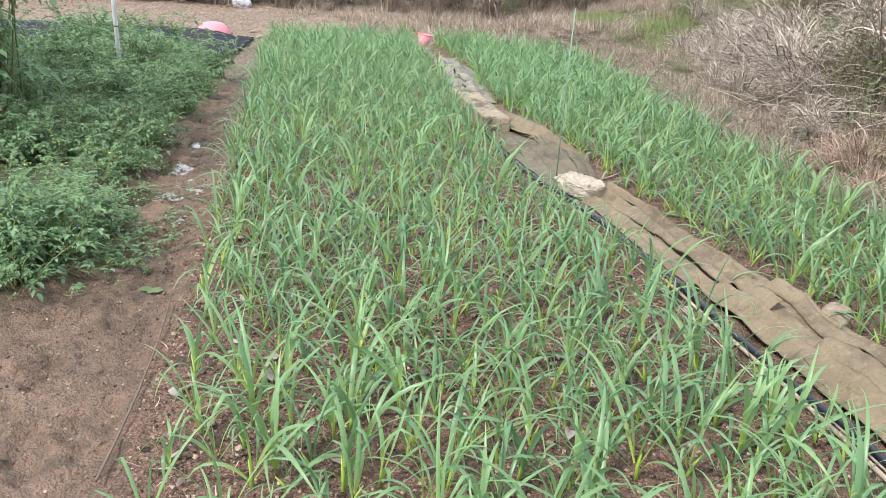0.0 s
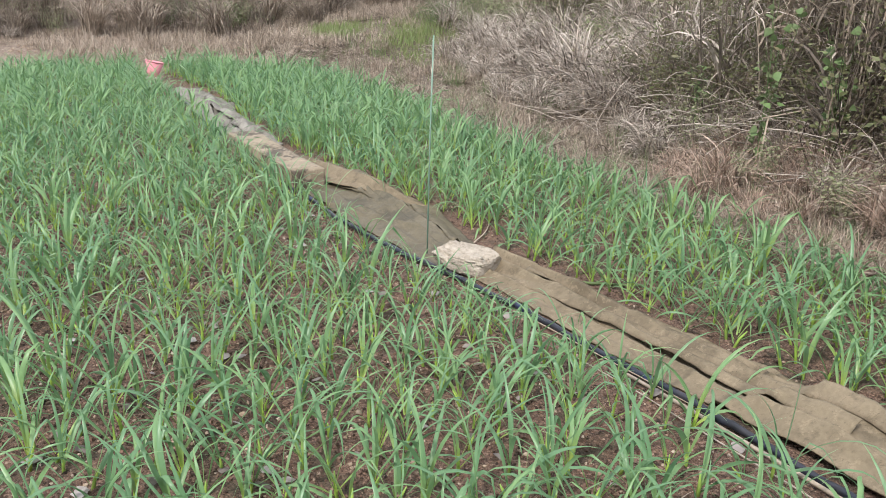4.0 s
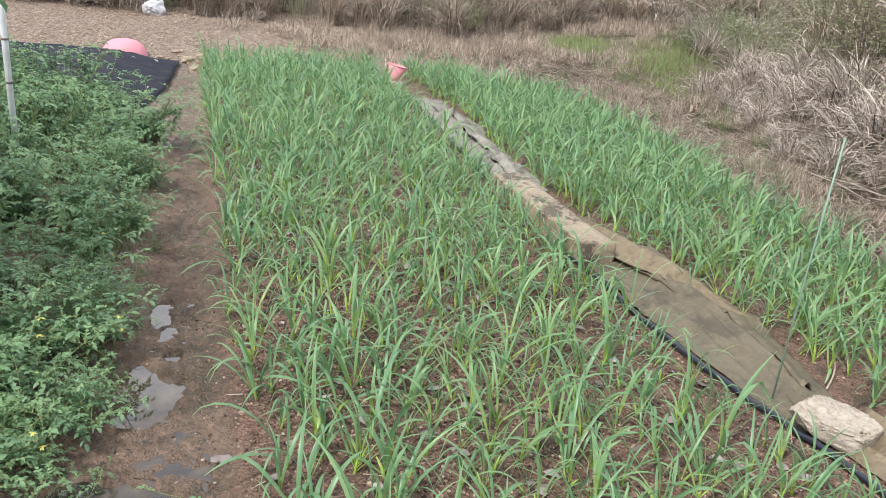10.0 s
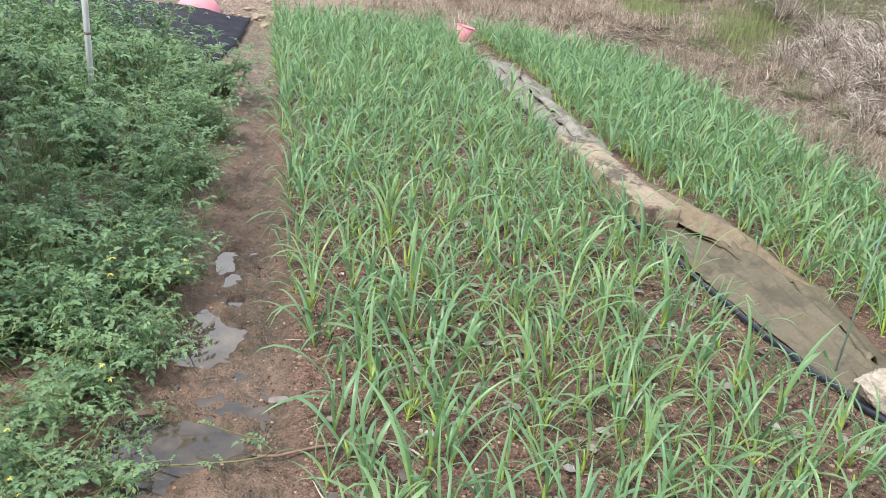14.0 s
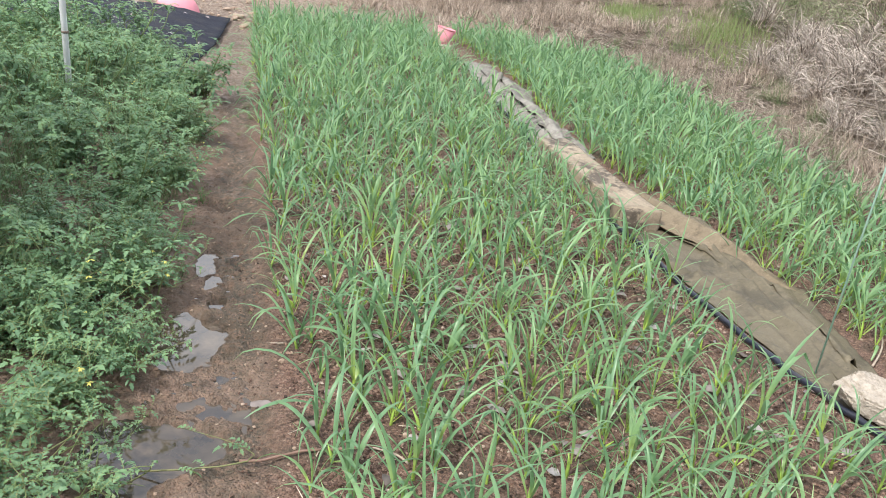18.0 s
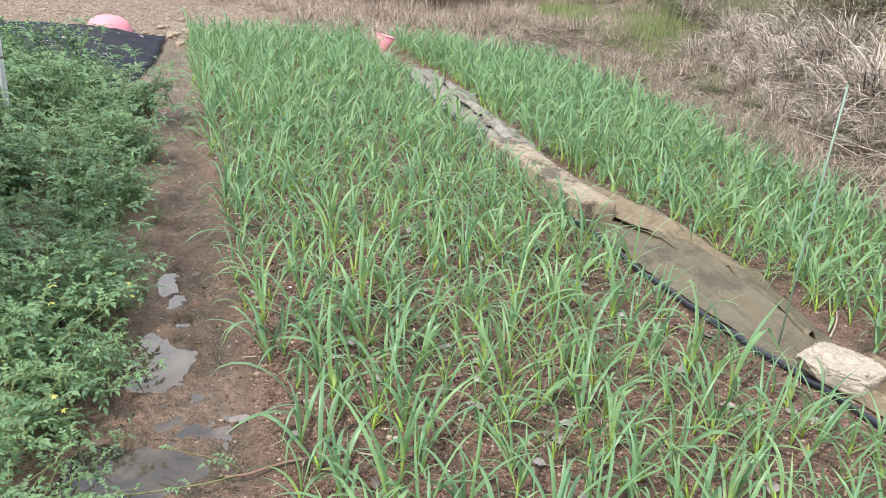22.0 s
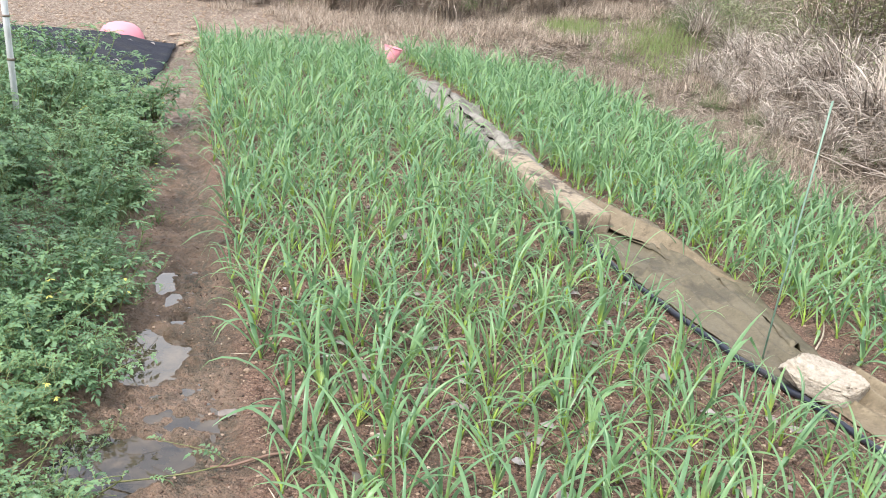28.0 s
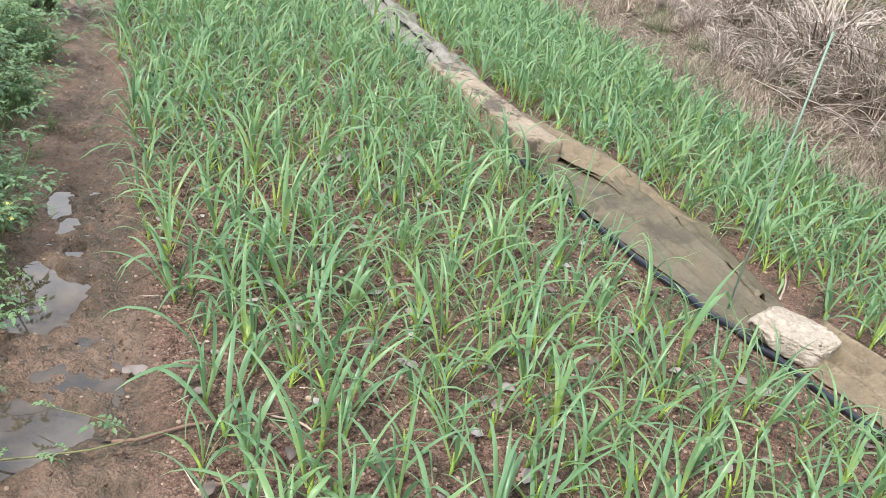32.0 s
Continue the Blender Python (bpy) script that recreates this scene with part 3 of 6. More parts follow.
def build_puddle(u0, u1, v0, v1, label):
    pile = Pile()
    c = [wpt(u0, v0, WATER_Z), wpt(u1, v0, WATER_Z), wpt(u1, v1, WATER_Z), wpt(u0, v1, WATER_Z)]
    pile.add(c, [[3, 2, 1, 0]], 0, 0)
    ob = new("puddle", pile.mesh("puddle", M_WATER, False))
    ob.visible_shadow = False
    tagged(ob, label, "puddle", kind="structure")


build_puddle(-0.6, 0.95, -3.2, -2.24, "shallow brown rain puddle reflecting the sky on the mud path")
build_puddle(1.0, 1.45, -2.6, -2.24, "small rain puddle reflecting the sky beside the tomatoes")


# ---- garlic ----
def garlic_leaf(pile, base_h, length, lean, bend, late, kink, width, turn, tone, twist=0.0):
    """A strap leaf that rises from the stem, arches over and lets its tip hang."""
    n = 10
    s = np.linspace(0, 1, n)
    ang = lean + bend * s**late
    if kink > 0:
        ang = ang + 1.5 * ramp01(s, kink, kink + 0.2)
    ang = np.minimum(ang, 2.75)
    ds = length / (n - 1)
    r = np.concatenate([[0], np.cumsum(np.sin(ang[:-1]) * ds)]) + 0.003
    z = base_h + np.concatenate([[0], np.cumsum(np.cos(ang[:-1]) * ds)])
    z = np.maximum(z, 0.01)
    sway = twist * s**2 * length * 0.35
    pts = np.stack([r, sway, z], -1) @ rot_z(turn).T
    w = width * 0.5 * np.minimum(0.45 + 2.2 * s, 1.0) * np.maximum(1 - np.clip((s - 0.25) / 0.75, 0, 1) ** 2.0, 0.05)
    side = rot_z(turn) @ np.array([math.sin(twist * 0.7), math.cos(twist * 0.7), 0.25 * twist])
    ribbon(pile, pts, w, side / np.linalg.norm(side), 0.34, tone)


def garlic_parts(seed):
    """The stem and the leaves of one plant, each as a pile of its own."""
    g = np.random.default_rng(seed)
    tone = g.uniform(0, 1) ** 1.2
    plane = g.uniform(0, 2 * math.pi)
    stem = Pile()
    h = g.uniform(0.04, 0.075)
    tilt = g.normal(0, 0.012, 2)
    tube(stem, [(0, 0, -0.02), (tilt[0] * 0.4, tilt[1] * 0.4, h * 0.5), (tilt[0], tilt[1], h)], [0.0058, 0.0045, 0.0016], 6, tone)
    leaves = []
    count = int(g.integers(5, 8))
    big = g.uniform(0.72, 1.05)
    for i in range(count):
        p = Pile()
        age = i / (count - 1)
        length = big * (0.14 + 0.165 * math.sin(math.pi * (0.22 + 0.62 * age))) * g.uniform(0.8, 1.2)
        lean = max(0.04, 0.66 * (1 - age) ** 1.2 + g.normal(0.12, 0.13))
        bend = abs(g.normal(2.05 - 0.6 * age, 0.55))
        late = g.uniform(1.3, 2.6)
        kink = g.uniform(0.4, 0.75) if g.random() < 0.4 else 0.0
        garlic_leaf(p, h * (0.15 + 0.6 * age), length, lean, bend, late, kink, big * g.uniform(0.009, 0.0155), plane + (i % 2) * math.pi + g.normal(0, 0.5), float(np.clip(tone + g.normal(0, 0.28), 0, 1)), g.normal(0, 0.55))
        leaves.append(p)
    return stem, leaves


def bed_spots():
    """Where the plants stand: staggered rows in both beds."""
    left, right = [], []
    g = np.random.default_rng(11)
    for i, u in enumerate(np.arange(-4.4, 8.6, 0.122)):
        lo, hi = float(np.interp(u, [-5, -1.6, -0.2, 1], [-1.98, -1.98, -2.06, -2.09])), float(np.interp(u, [-5, -1, 0, 1, 3, 5, 8], [-0.16, -0.16, -0.3, -0.36, -0.32, -0.2, -0.12]))
        n = int(round((hi - lo) / float(np.interp(u, [0.5, 2.5], [0.118, 0.1]))))
        for j in range(n + 1):
            if g.random() < 0.11:
                continue
            v = lo + (hi - lo) * j / n + g.normal(0, 0.022) + (0.03 if i % 2 else -0.02)
            if u + 0.25 * abs(v + 0.8) < 8.62:
                left.append((u + g.normal(0, 0.025), v))
        if u > 8.4:
            continue
        lo, hi = float(np.interp(u, [-5, -1.5, 0, 1, 2, 4, 5.5, 8], [0.6, 0.5, 0.38, 0.38, 0.25, 0.2, 0.42, 0.38])), float(right_edge(u)) - 0.03
        n = max(1, int(round((hi - lo) / float(np.interp(u, [0.5, 2.5], [0.112, 0.1])))))
        for j in range(n + 1):
            if g.random() < 0.11:
                continue
            right.append((u + g.normal(0, 0.025), lo + (hi - lo) * j / n + g.normal(0, 0.022)))
    return left, right


def plant_size(u):
    """The plants grow a little taller towards the near end."""
    return float(np.interp(u, [-3.0, -1.0, 0.6, 2.5, 8.0], [1.18, 1.08, 0.96, 1.1, 1.2]))


KINDS = 22
GARLIC = [garlic_parts(100 + k) for k in range(KINDS)]
PICKED = (-0.35, 1.75)


def build_garlic():
    left, right = bed_spots()
    near = [p for p in left if PICKED[0] < p[0] < PICKED[1]]
    g = np.random.default_rng(12)
    firsts = []
    for k, (stem, leaves) in enumerate(GARLIC):
        root = new("garlic_plant")
        tagged(root, "young garlic plant with arching blue-green strap leaves in soil", "garlic plant", "garlic plants in the bed")
        ob = new("stem", stem.mesh("stem", M_STEM))
        ob.parent = root
        tagged(ob, "pale yellow-green stem")
        for p in leaves:
            ob = new("leaf", p.mesh("leaf", M_GARLIC))
            ob.parent = root
        firsts.append(root)
    used = set()
    for i, (u, v) in enumerate(near):
        k = i if i < KINDS else int(g.integers(0, KINDS))
        m = place(u, v, gz(u, v), g.uniform(0, 360), plant_size(u) * g.uniform(0.82, 1.18), g.normal(0, 5), g.normal(0, 5))
        if k not in used:
            used.add(k)
            firsts[k].matrix_basis = m
        else:
            copy_thing(firsts[k], m)
    flat = []
    for stem, leaves in GARLIC:
        whole = Pile()
        for p in leaves:
            whole.add(*p.arrays())
        flat.append((stem.arrays(), whole.arrays()))
    for name, spots, text in (("garlic_bed", [p for p in left if not PICKED[0] < p[0] < PICKED[1]], "dense bed of young garlic with arching green leaves"), ("garlic_bed", right, "narrow bed of young garlic beside the dry margin")):
        lp, sp = Pile(), Pile()
        zs = ground_z(np.array([p[0] for p in spots]), np.array([p[1] for p in spots]))
        for (u, v), z in zip(spots, zs):
            st, lf = flat[int(g.integers(0, KINDS))]
            r = rot_z(g.uniform(0, 6.283)) * g.uniform(0.82, 1.18) * plant_size(u) * (1.1 if v > 0 else 1.0)
            tilt = np.eye(3)
            tilt[0, 2], tilt[1, 2] = g.normal(0, 0.1), g.normal(0, 0.1)
            off = np.array(wpt(u, v, z))
            shade = g.normal(0, 0.15)
            for pile, arr in ((sp, st), (lp, lf)):
                pile.add(arr[0] @ (tilt @ r).T + off, arr[1], arr[2], np.clip(arr[3] + shade, 0, 1))
        root = new(name)
        tagged(root, text, "garlic", kind="stuff")
        for nm, pile, mat in (("leaves", lp, M_GARLIC), ("stems", sp, M_STEM)):
            ob = new(nm, pile.mesh(nm, mat))
            ob.parent = root
            tagged(ob, kind="stuff")


build_garlic()


# ---- the cloth strip between the beds ----
def sheet(name, u0, u1, left, right, height, material, label, step=0.022, across=56, thick=0.005):
    """A cloth lying along the bed, with its own folds and thickness."""
    us = np.arange(u0, u1 + 1e-6, step)
    ts = np.linspace(0, 1, across)
    uu, tt = np.meshgrid(us, ts, indexing="ij")
    lo = np.interp(us, *left)[:, None] + 0.02 * fbm(uu * 3.3, tt * 0, 3, 91)
    hi = np.interp(us, *right)[:, None] + 0.03 * fbm(uu * 3.7, tt * 0, 3, 92)
    vv = lo + (hi - lo) * tt
    zz = np.maximum(ground_z(uu, vv), -0.01) + 0.012 + height(uu, vv, tt)
    x, y = wxy(uu, vv)
    pile = Pile()
    top = np.stack([x, y, zz], -1).reshape(-1, 3)
    n = across
    i, j = np.meshgrid(np.arange(len(us) - 1), np.arange(n - 1), indexing="ij")
    f = np.stack([i * n + j, i * n + j + 1, (i + 1) * n + j + 1, (i + 1) * n + j], -1).reshape(-1, 4)
    pile.add(top, f, 0.0, 0.0)
    ob = new(name, pile.mesh(name, material))
    so = ob.modifiers.new("thick", "SOLIDIFY")
    so.thickness, so.offset = thick, -1
    return tagged(ob, label, "ground cloth")


def fold(cloth, u0, u1, v0, v1, base, width, lift, material, bow=0.02, seed=0):
    """A lapped fold: its open edge stands off the cloth below and its back runs down into it."""
    us = np.arange(u0, u1 + 1e-6, 0.025)
    k = (us - u0) / (u1 - u0)
    mid = v0 + (v1 - v0) * k + bow * np.sin(k * 3.14159) + 0.02 * fbm(us * 5, us * 0, 3, seed)
    ts = np.linspace(0, 1, 9)
    prof = np.array([0.75, 0.95, 1.05, 1.0, 0.85, 0.62, 0.36, 0.12, -0.1])
    ends = np.sin(np.clip(k * 1.0, 0, 1) * 3.14159) ** 0.5
    uu, tt = np.meshgrid(us, ts, indexing="ij")
    vv = mid[:, None] + width * tt
    zz = np.maximum(ground_z(uu, vv), -0.01) + 0.012 + base(uu, vv, np.clip((vv + 0.1) / 0.5, 0, 1)) + lift * prof[None] * ends[:, None]
    x, y = wxy(uu, vv)
    pile = Pile()
    n = len(ts)
    i, j = np.meshgrid(np.arange(len(us) - 1), np.arange(n - 1), indexing="ij")
    pile.add(np.stack([x, y, zz], -1).reshape(-1, 3), np.stack([i * n + j, i * n + j + 1, (i + 1) * n + j + 1, (i + 1) * n + j], -1).reshape(-1, 4), 0, 0)
    ob = new("fold", pile.mesh("fold", material))
    so = ob.modifiers.new("thick", "SOLIDIFY")
    so.thickness, so.offset = 0.004, -1
    ob.parent = cloth


def crease(t, where, width, high):
    """A fold that stands up on one side and drops sharply on the other."""
    d = (t - where) / width
    return high * np.where(d < 0, np.exp(-(d * 1.2) ** 2), np.exp(-(d * 5) ** 2))


def bump2(u, v, cu, cv, ru, rv, h, flat=2.0):
    r = ((np.abs(u - cu) / ru) ** flat + (np.abs(v - cv) / rv) ** flat)
    return h * np.exp(-r * 1.4)


def pleats(u, v, n, seed, high, slant):
    """Many narrow folds running along the cloth, coming and going."""
    q = np.random.default_rng(seed)
    z = 0 * u
    for _ in range(n):
        c, s, a, w, span = q.uniform(-0.15, 0.45), q.normal(0, slant), q.uniform(-4, 6.5), q.uniform(0.012, 0.03), q.uniform(0.25, 0.8)
        d = (v - c - s * (u - a)) / w
        z = z + high * q.uniform(0.4, 1.0) * np.where(d < 0, np.exp(-(d * 0.8) ** 2), np.exp(-(d * 2.5) ** 2)) * np.exp(-(((u - a) / span) ** 4))
    return z


def near_cloth(u, v, t):
    z = crease(t, 0.60 + 0.05 * np.sin(u * 1.7), 0.12, 0.045) + crease(t, 0.80 + 0.04 * np.sin(u * 2.3 + 1), 0.1, 0.05) + crease(t, 0.25 + 0.06 * np.sin(u * 1.3 + 2), 0.1, 0.02)
    z = z + bump2(u, v, -1.85, 0.2, 0.24, 0.17, 0.075, 3) + bump2(u, v, -2.45, 0.24, 0.36, 0.18, 0.085, 3) + bump2(u, v, -3.1, 0.3, 0.3, 0.2, 0.07, 3)
    z = z + 0.02 * np.maximum(0, fbm(u * 2.0, v * 9, 4, 33)) + crease((u + 1.55 + (v - 0.1) * 0.8) * 2, 0, 0.16, 0.03)
    return z + 0.012 * fbm(u * 6, v * 12, 3, 35) + pleats(u, v, 60, 1, 0.018, 0.12)


def mid_cloth(u, v, t):
    line = 0.48 + 0.20 * np.clip(u - 0.4, 0, 1.6) * 0.7
    z = crease(t, line, 0.10, 0.03) + bump2(u, v, 1.75, 0.22, 0.5, 0.07, 0.07)
    z = z + pleats(u, v, 70, 2, 0.02, 0.25)
    return z + 0.014 * np.maximum(0, fbm(u * 3, v * 10, 4, 43)) + 0.01 * fbm(u * 8, v * 12, 3, 44) + crease((u - 1.12 + (v - 0.1) * 0.3) * 2, 0, 0.1, 0.015)


def far_cloth(u, v, t):
    z = bump2(u, v, 5.35, 0.2, 0.3, 0.14, 0.06) + bump2(u, v, 4.6, 0.14, 0.35, 0.12, 0.05) + bump2(u, v, 3.75, 0.04, 0.2, 0.2, 0.05)
    z = z + crease(t, 0.3, 0.1, 0.03) + crease((u - 5.0 - (v - 0.2)) * 2, 0, 0.2, 0.05) + crease((u - 4.1 + (v - 0.2)) * 2, 0, 0.2, 0.04)
    z = z + pleats(u, v, 34, 3, 0.03, 0.5)
    return z + 0.045 * np.maximum(0, fbm(u * 2.6, v * 4, 4, 53)) + 0.012 * fbm(u * 9, v * 9, 3, 54)


near = sheet("ground_cloth", -4.0, 0.12, ([-4, -2.4, -1.8, -1, -0.2, 0.2], [0.10, 0.05, 0.05, 0.0, -0.02, -0.06]), ([-4, -2.2, -1.6, -1.1, -0.6, 0.1], [0.60, 0.50, 0.45, 0.40, 0.33, 0.26]), near_cloth, M_CLOTH, "tan ground cloth draped over stones between the garlic beds")
middle = sheet("ground_cloth", 0.02, 1.95, ([0, 0.4, 1.0, 1.6, 2.0], [-0.10, -0.15, -0.19, -0.2, -0.16]), ([0, 0.45, 1.0, 1.5, 2.0], [0.20, 0.25, 0.38, 0.35, 0.32]), mid_cloth, M_CLOTH_WET, "damp olive brown ground cloth lying folded in the furrow")
distant = sheet("ground_cloth", 3.2, 6.7, ([3.2, 4.5, 6, 6.7], [-0.2, -0.1, 0.0, 0.1]), ([3.2, 3.9, 4.8, 5.5, 6.7], [0.2, 0.2, 0.3, 0.4, 0.37]), far_cloth, M_CLOTH_GREY, "crumpled grey-brown ground cloth at the far end of the furrow")


for u0, u1, v0, v1, w, h in ((-3.6, -0.2, 0.27, 0.17, 0.11, 0.016), (-2.7, -0.9, 0.37, 0.24, 0.08, 0.015), (-1.9, -0.1, 0.14, 0.08, 0.07, 0.012), (-3.9, -2.2, 0.17, 0.13, 0.08, 0.014)):
    fold(near, u0, u1, v0, v1, near_cloth, w, h, M_CLOTH, seed=int(100 + u0 * 10))
for u0, u1, v0, v1, w, h in ((0.2, 1.15, -0.02, 0.13, 0.10, 0.018), (1.0, 1.85, 0.12, 0.02, 0.09, 0.022), (0.35, 1.3, 0.10, 0.26, 0.09, 0.016)):
    fold(middle, u0, u1, v0, v1, mid_cloth, w, h, M_CLOTH_WET, seed=int(140 + u0 * 10))
for u0, u1, v0, v1, w, h in ((3.35, 4.2, -0.02, -0.08, 0.14, 0.035), (4.0, 5.0, 0.06, 0.02, 0.16, 0.045), (4.9, 5.7, 0.02, 0.18, 0.15, 0.05), (5.5, 6.4, 0.08, 0.14, 0.14, 0.03), (3.6, 3.85, -0.12, 0.1, 0.08, 0.03)):
    fold(distant, u0, u1, v0, v1, far_cloth, w, h, M_CLOTH_GREY, seed=int(180 + u0 * 10))


def beam_flap(u, v, t):
    return 0.012 + crease(t, 0.45, 0.25, 0.07) * (1 - ramp01(u, 1.9, 3.2)) * ramp01(u, 1.0, 1.55) + 0.02 * ramp01(u, 1.1, 1.5) + 0.012 * fbm(u * 5, v * 14, 3, 46)


sheet("ground_cloth", 1.05, 2.7, ([1.05, 1.3, 1.6, 1.8, 2.7], [0.33, 0.2, 0.06, -0.015, -0.02]), ([1.05, 1.5, 2.0, 2.3, 2.7], [0.36, 0.34, 0.26, 0.15, 0.04]), beam_flap, M_CLOTH, "brown cloth flap hanging beside the muddy beam", across=14)


def worn_block(name, u0, u1, v0, v1, h, turn, material, label, category, seed, ridge=0.01):
    """A long block with rounded, worn edges."""
    v, f = cube_sphere(14)
    cube = v / np.abs(v).max(1)[:, None]
    p = cube * 0.955 + v * 0.045
    n = fbm(p[:, 0] * 6 + seed, p[:, 1] * 3 + p[:, 2] * 2, 4, seed)
    size = np.array([(v1 - v0) / 2, (u1 - u0) / 2, h / 2])
    p = p * size + v * (ridge * 2 * n)[:, None]
    pile = Pile()
    pile.add(p, f, 0.3, 0.3)
    ob = new(name, pile.mesh(name, material))
    cu, cv = (u0 + u1) / 2, (v0 + v1) / 2
    ob.matrix_basis = place(cu, cv, gz(cu, cv) + h / 2 - 0.005, turn)
    return tagged(ob, label, category)


worn_block("beam", 1.78, 3.24, -0.25, -0.03, 0.14, 0.5, M_BEAM, "mud-stained timber beam lying along the furrow on the cloth", "beam", 5, 0.014)


def boulder(name, u, v, z, size, seed, label, material=None, turn=0.0, cuts=12, rough=0.22):
    s, f = cube_sphere(cuts)
    n = np.array([noise.fractal(Vector(p) * 1.3 + Vector((seed, 0, 0)), 0.8, 2.0, 5) for p in s])
    p = s * (1 + rough * n * 0.55)[:, None]
    cut = np.random.default_rng(int(seed * 10))
    for _ in range(16):
        d = cut.normal(size=3)
        d /= np.linalg.norm(d)
        p = p - np.outer(np.maximum(0, p @ d - cut.uniform(0.62, 0.9)), d) * 0.92
    p[:, 2] = np.where(p[:, 2] > 0.55, 0.55 + (p[:, 2] - 0.55) * 0.35, p[:, 2])
    p = p * np.array(size)
    p[:, 2] = np.maximum(p[:, 2], -size[2] * 0.6)
    pile = Pile()
    pile.add(p, f, 0.3, 0.2)
    ob = new(name, pile.mesh(name, material or M_PALE, smooth=False))
    ob.matrix_basis = place(u, v, z, turn)
    return tagged(ob, label, "rock")


def slab_rock(u, v, z, size, seed, label, turn, rx, ry):
    """A low, knobbly lump of limestone with a broad pitted top and a ragged outline."""
    s, f = cube_sphere(30)
    big = np.array([noise.fractal(Vector(p) * 1.5 + Vector((seed, 0, 0)), 0.9, 2.0, 4) for p in s])
    knob = np.array([noise.fractal(Vector(p) * 6.0 + Vector((0, seed, 0)), 0.7, 2.0, 4) for p in s])
    p = np.sign(s) * np.abs(s) ** np.array([0.8, 0.8, 0.62])
    p = p * (1 + 0.26 * big + 0.04 * knob)[:, None]
    cut = np.random.default_rng(int(seed * 10))
    for _ in range(9):
        d = cut.normal(size=3) * np.array([1, 1, 0.5])
        d /= np.linalg.norm(d)
        p = p - np.outer(np.maximum(0, p @ d - cut.uniform(0.72, 0.95)), d) * 0.9
    p = p * np.array(size)
    p[:, 2] = np.clip(p[:, 2], -size[2], None) + 0.009 * knob
    pile = Pile()
    pile.add(p, f, 0.3, 0.1)
    ob = new("rock", pile.mesh("rock", M_PALE))
    ob.matrix_basis = place(u, v, z, turn, 1.0, rx, ry)
    return tagged(ob, label, "rock")


slab_rock(0.06, 0.03, 0.05, (0.18, 0.14, 0.056), 4.7, "pale beige limestone rock weighing down the ground cloth", -32, 6, 5)
boulder("rock", -1.9, 0.44, 0.045, (0.075, 0.065, 0.095), 8.4, "small tan stone leaning at the cloth's edge", M_TANSTONE, turn=20)


def run_line(us, vs, zs, n):
    t = np.linspace(0, 1, n)
    k = np.linspace(0, 1, len(us))
    u, v = np.interp(t, k, us), np.interp(t, k, vs)
    v = np.convolve(np.pad(v, 4, mode="edge"), np.ones(9) / 9, "valid")
    z = np.interp(t, k, zs) + np.maximum(ground_z(u, v), -0.01)
    x, y = wxy(u, v)
    return np.stack([x, y, z], -1)


def build_hose():
    us = [-4.2, -2.8, -2.4, -1.8, -1.3, -0.85, -0.2, 0.4, 1.0, 1.4, 1.8, 2.4, 3.4, 4.65, 5.6]
    vs = [0.02, 0.02, -0.02, -0.02, -0.03, -0.06, -0.08, -0.2, -0.25, -0.235, -0.24, -0.22, -0.2, -0.1, -0.02]
    pts = run_line(us, vs, [0.02] * len(us), 160)
    pile = Pile()
    tube(pile, pts, 0.0135, 10)
    root = new("water_hose")
    tagged(root, "black plastic water pipe running along the ground cloth", "hose")
    ob = new("pipe", pile.mesh("pipe", M_HOSE))
    ob.parent = root
    for a in (46, 62, 96, 104):
        band = Pile()
        tube(band, pts[a : a + 2], 0.0142, 10)
        ob = new("band", band.mesh("band", M_HOSEBAND))
        ob.parent = root


build_hose()


def cane(u0, v0, u1, v1, r, material, label, z=0.012, name="cane", bow=0.02, tone=0.4):
    t = np.linspace(0, 1, 9)
    u, v = u0 + (u1 - u0) * t, v0 + (v1 - v0) * t + bow * np.sin(t * 3.14)
    zz = np.max(ground_z(u, v)) * 0.4 + 0.6 * ground_z(u, v) + z
    x, y = wxy(u, v)
    pile = Pile()
    tube(pile, np.stack([x, y, zz], -1), r * (1 - 0.3 * t), 6, tone)
    return tagged(new(name, pile.mesh(name, material)), label, "stick")


cane(-3.6, -0.06, -1.15, -0.08, 0.009, M_STRAW, "pale dry cane lying beside the black pipe", 0.016)
cane(-2.75, -2.19, -1.58, -2.17, 0.0045, M_DARKTWIG, "thin grey stick lying at the edge of the path", 0.022)
cane(-0.11, -2.28, -0.07, -1.86, 0.0045, M_BROWNSTALK, "brown dry stalk lying across the bed's edge", 0.014)
cane(-0.16, -1.80, -0.06, -1.92, 0.004, M_STRAW, "thin dry stalk lying on the soil", 0.012)
cane(-3.2, -0.02, -0.6, -0.05, 0.004, M_STRAW, "thin dry stalk lying beside the black pipe", 0.014)
cane(-2.6, -0.13, -0.9, -0.16, 0.003, M_ASHEN, "thin dry stalk lying beside the black pipe", 0.014)
cane(-1.9, -0.02, -0.2, -0.14, 0.003, M_STRAW, "thin dry stalk lying beside the black pipe", 0.016)
cane(0.36, 0.24, 0.62, 0.50, 0.005, M_STRAW, "short dry stalk beside the cloth", 0.014)
cane(-0.35, 0.34, -0.52, 0.62, 0.008, M_WEED, "cut green leaf stalk on the soil by the cloth", 0.012)


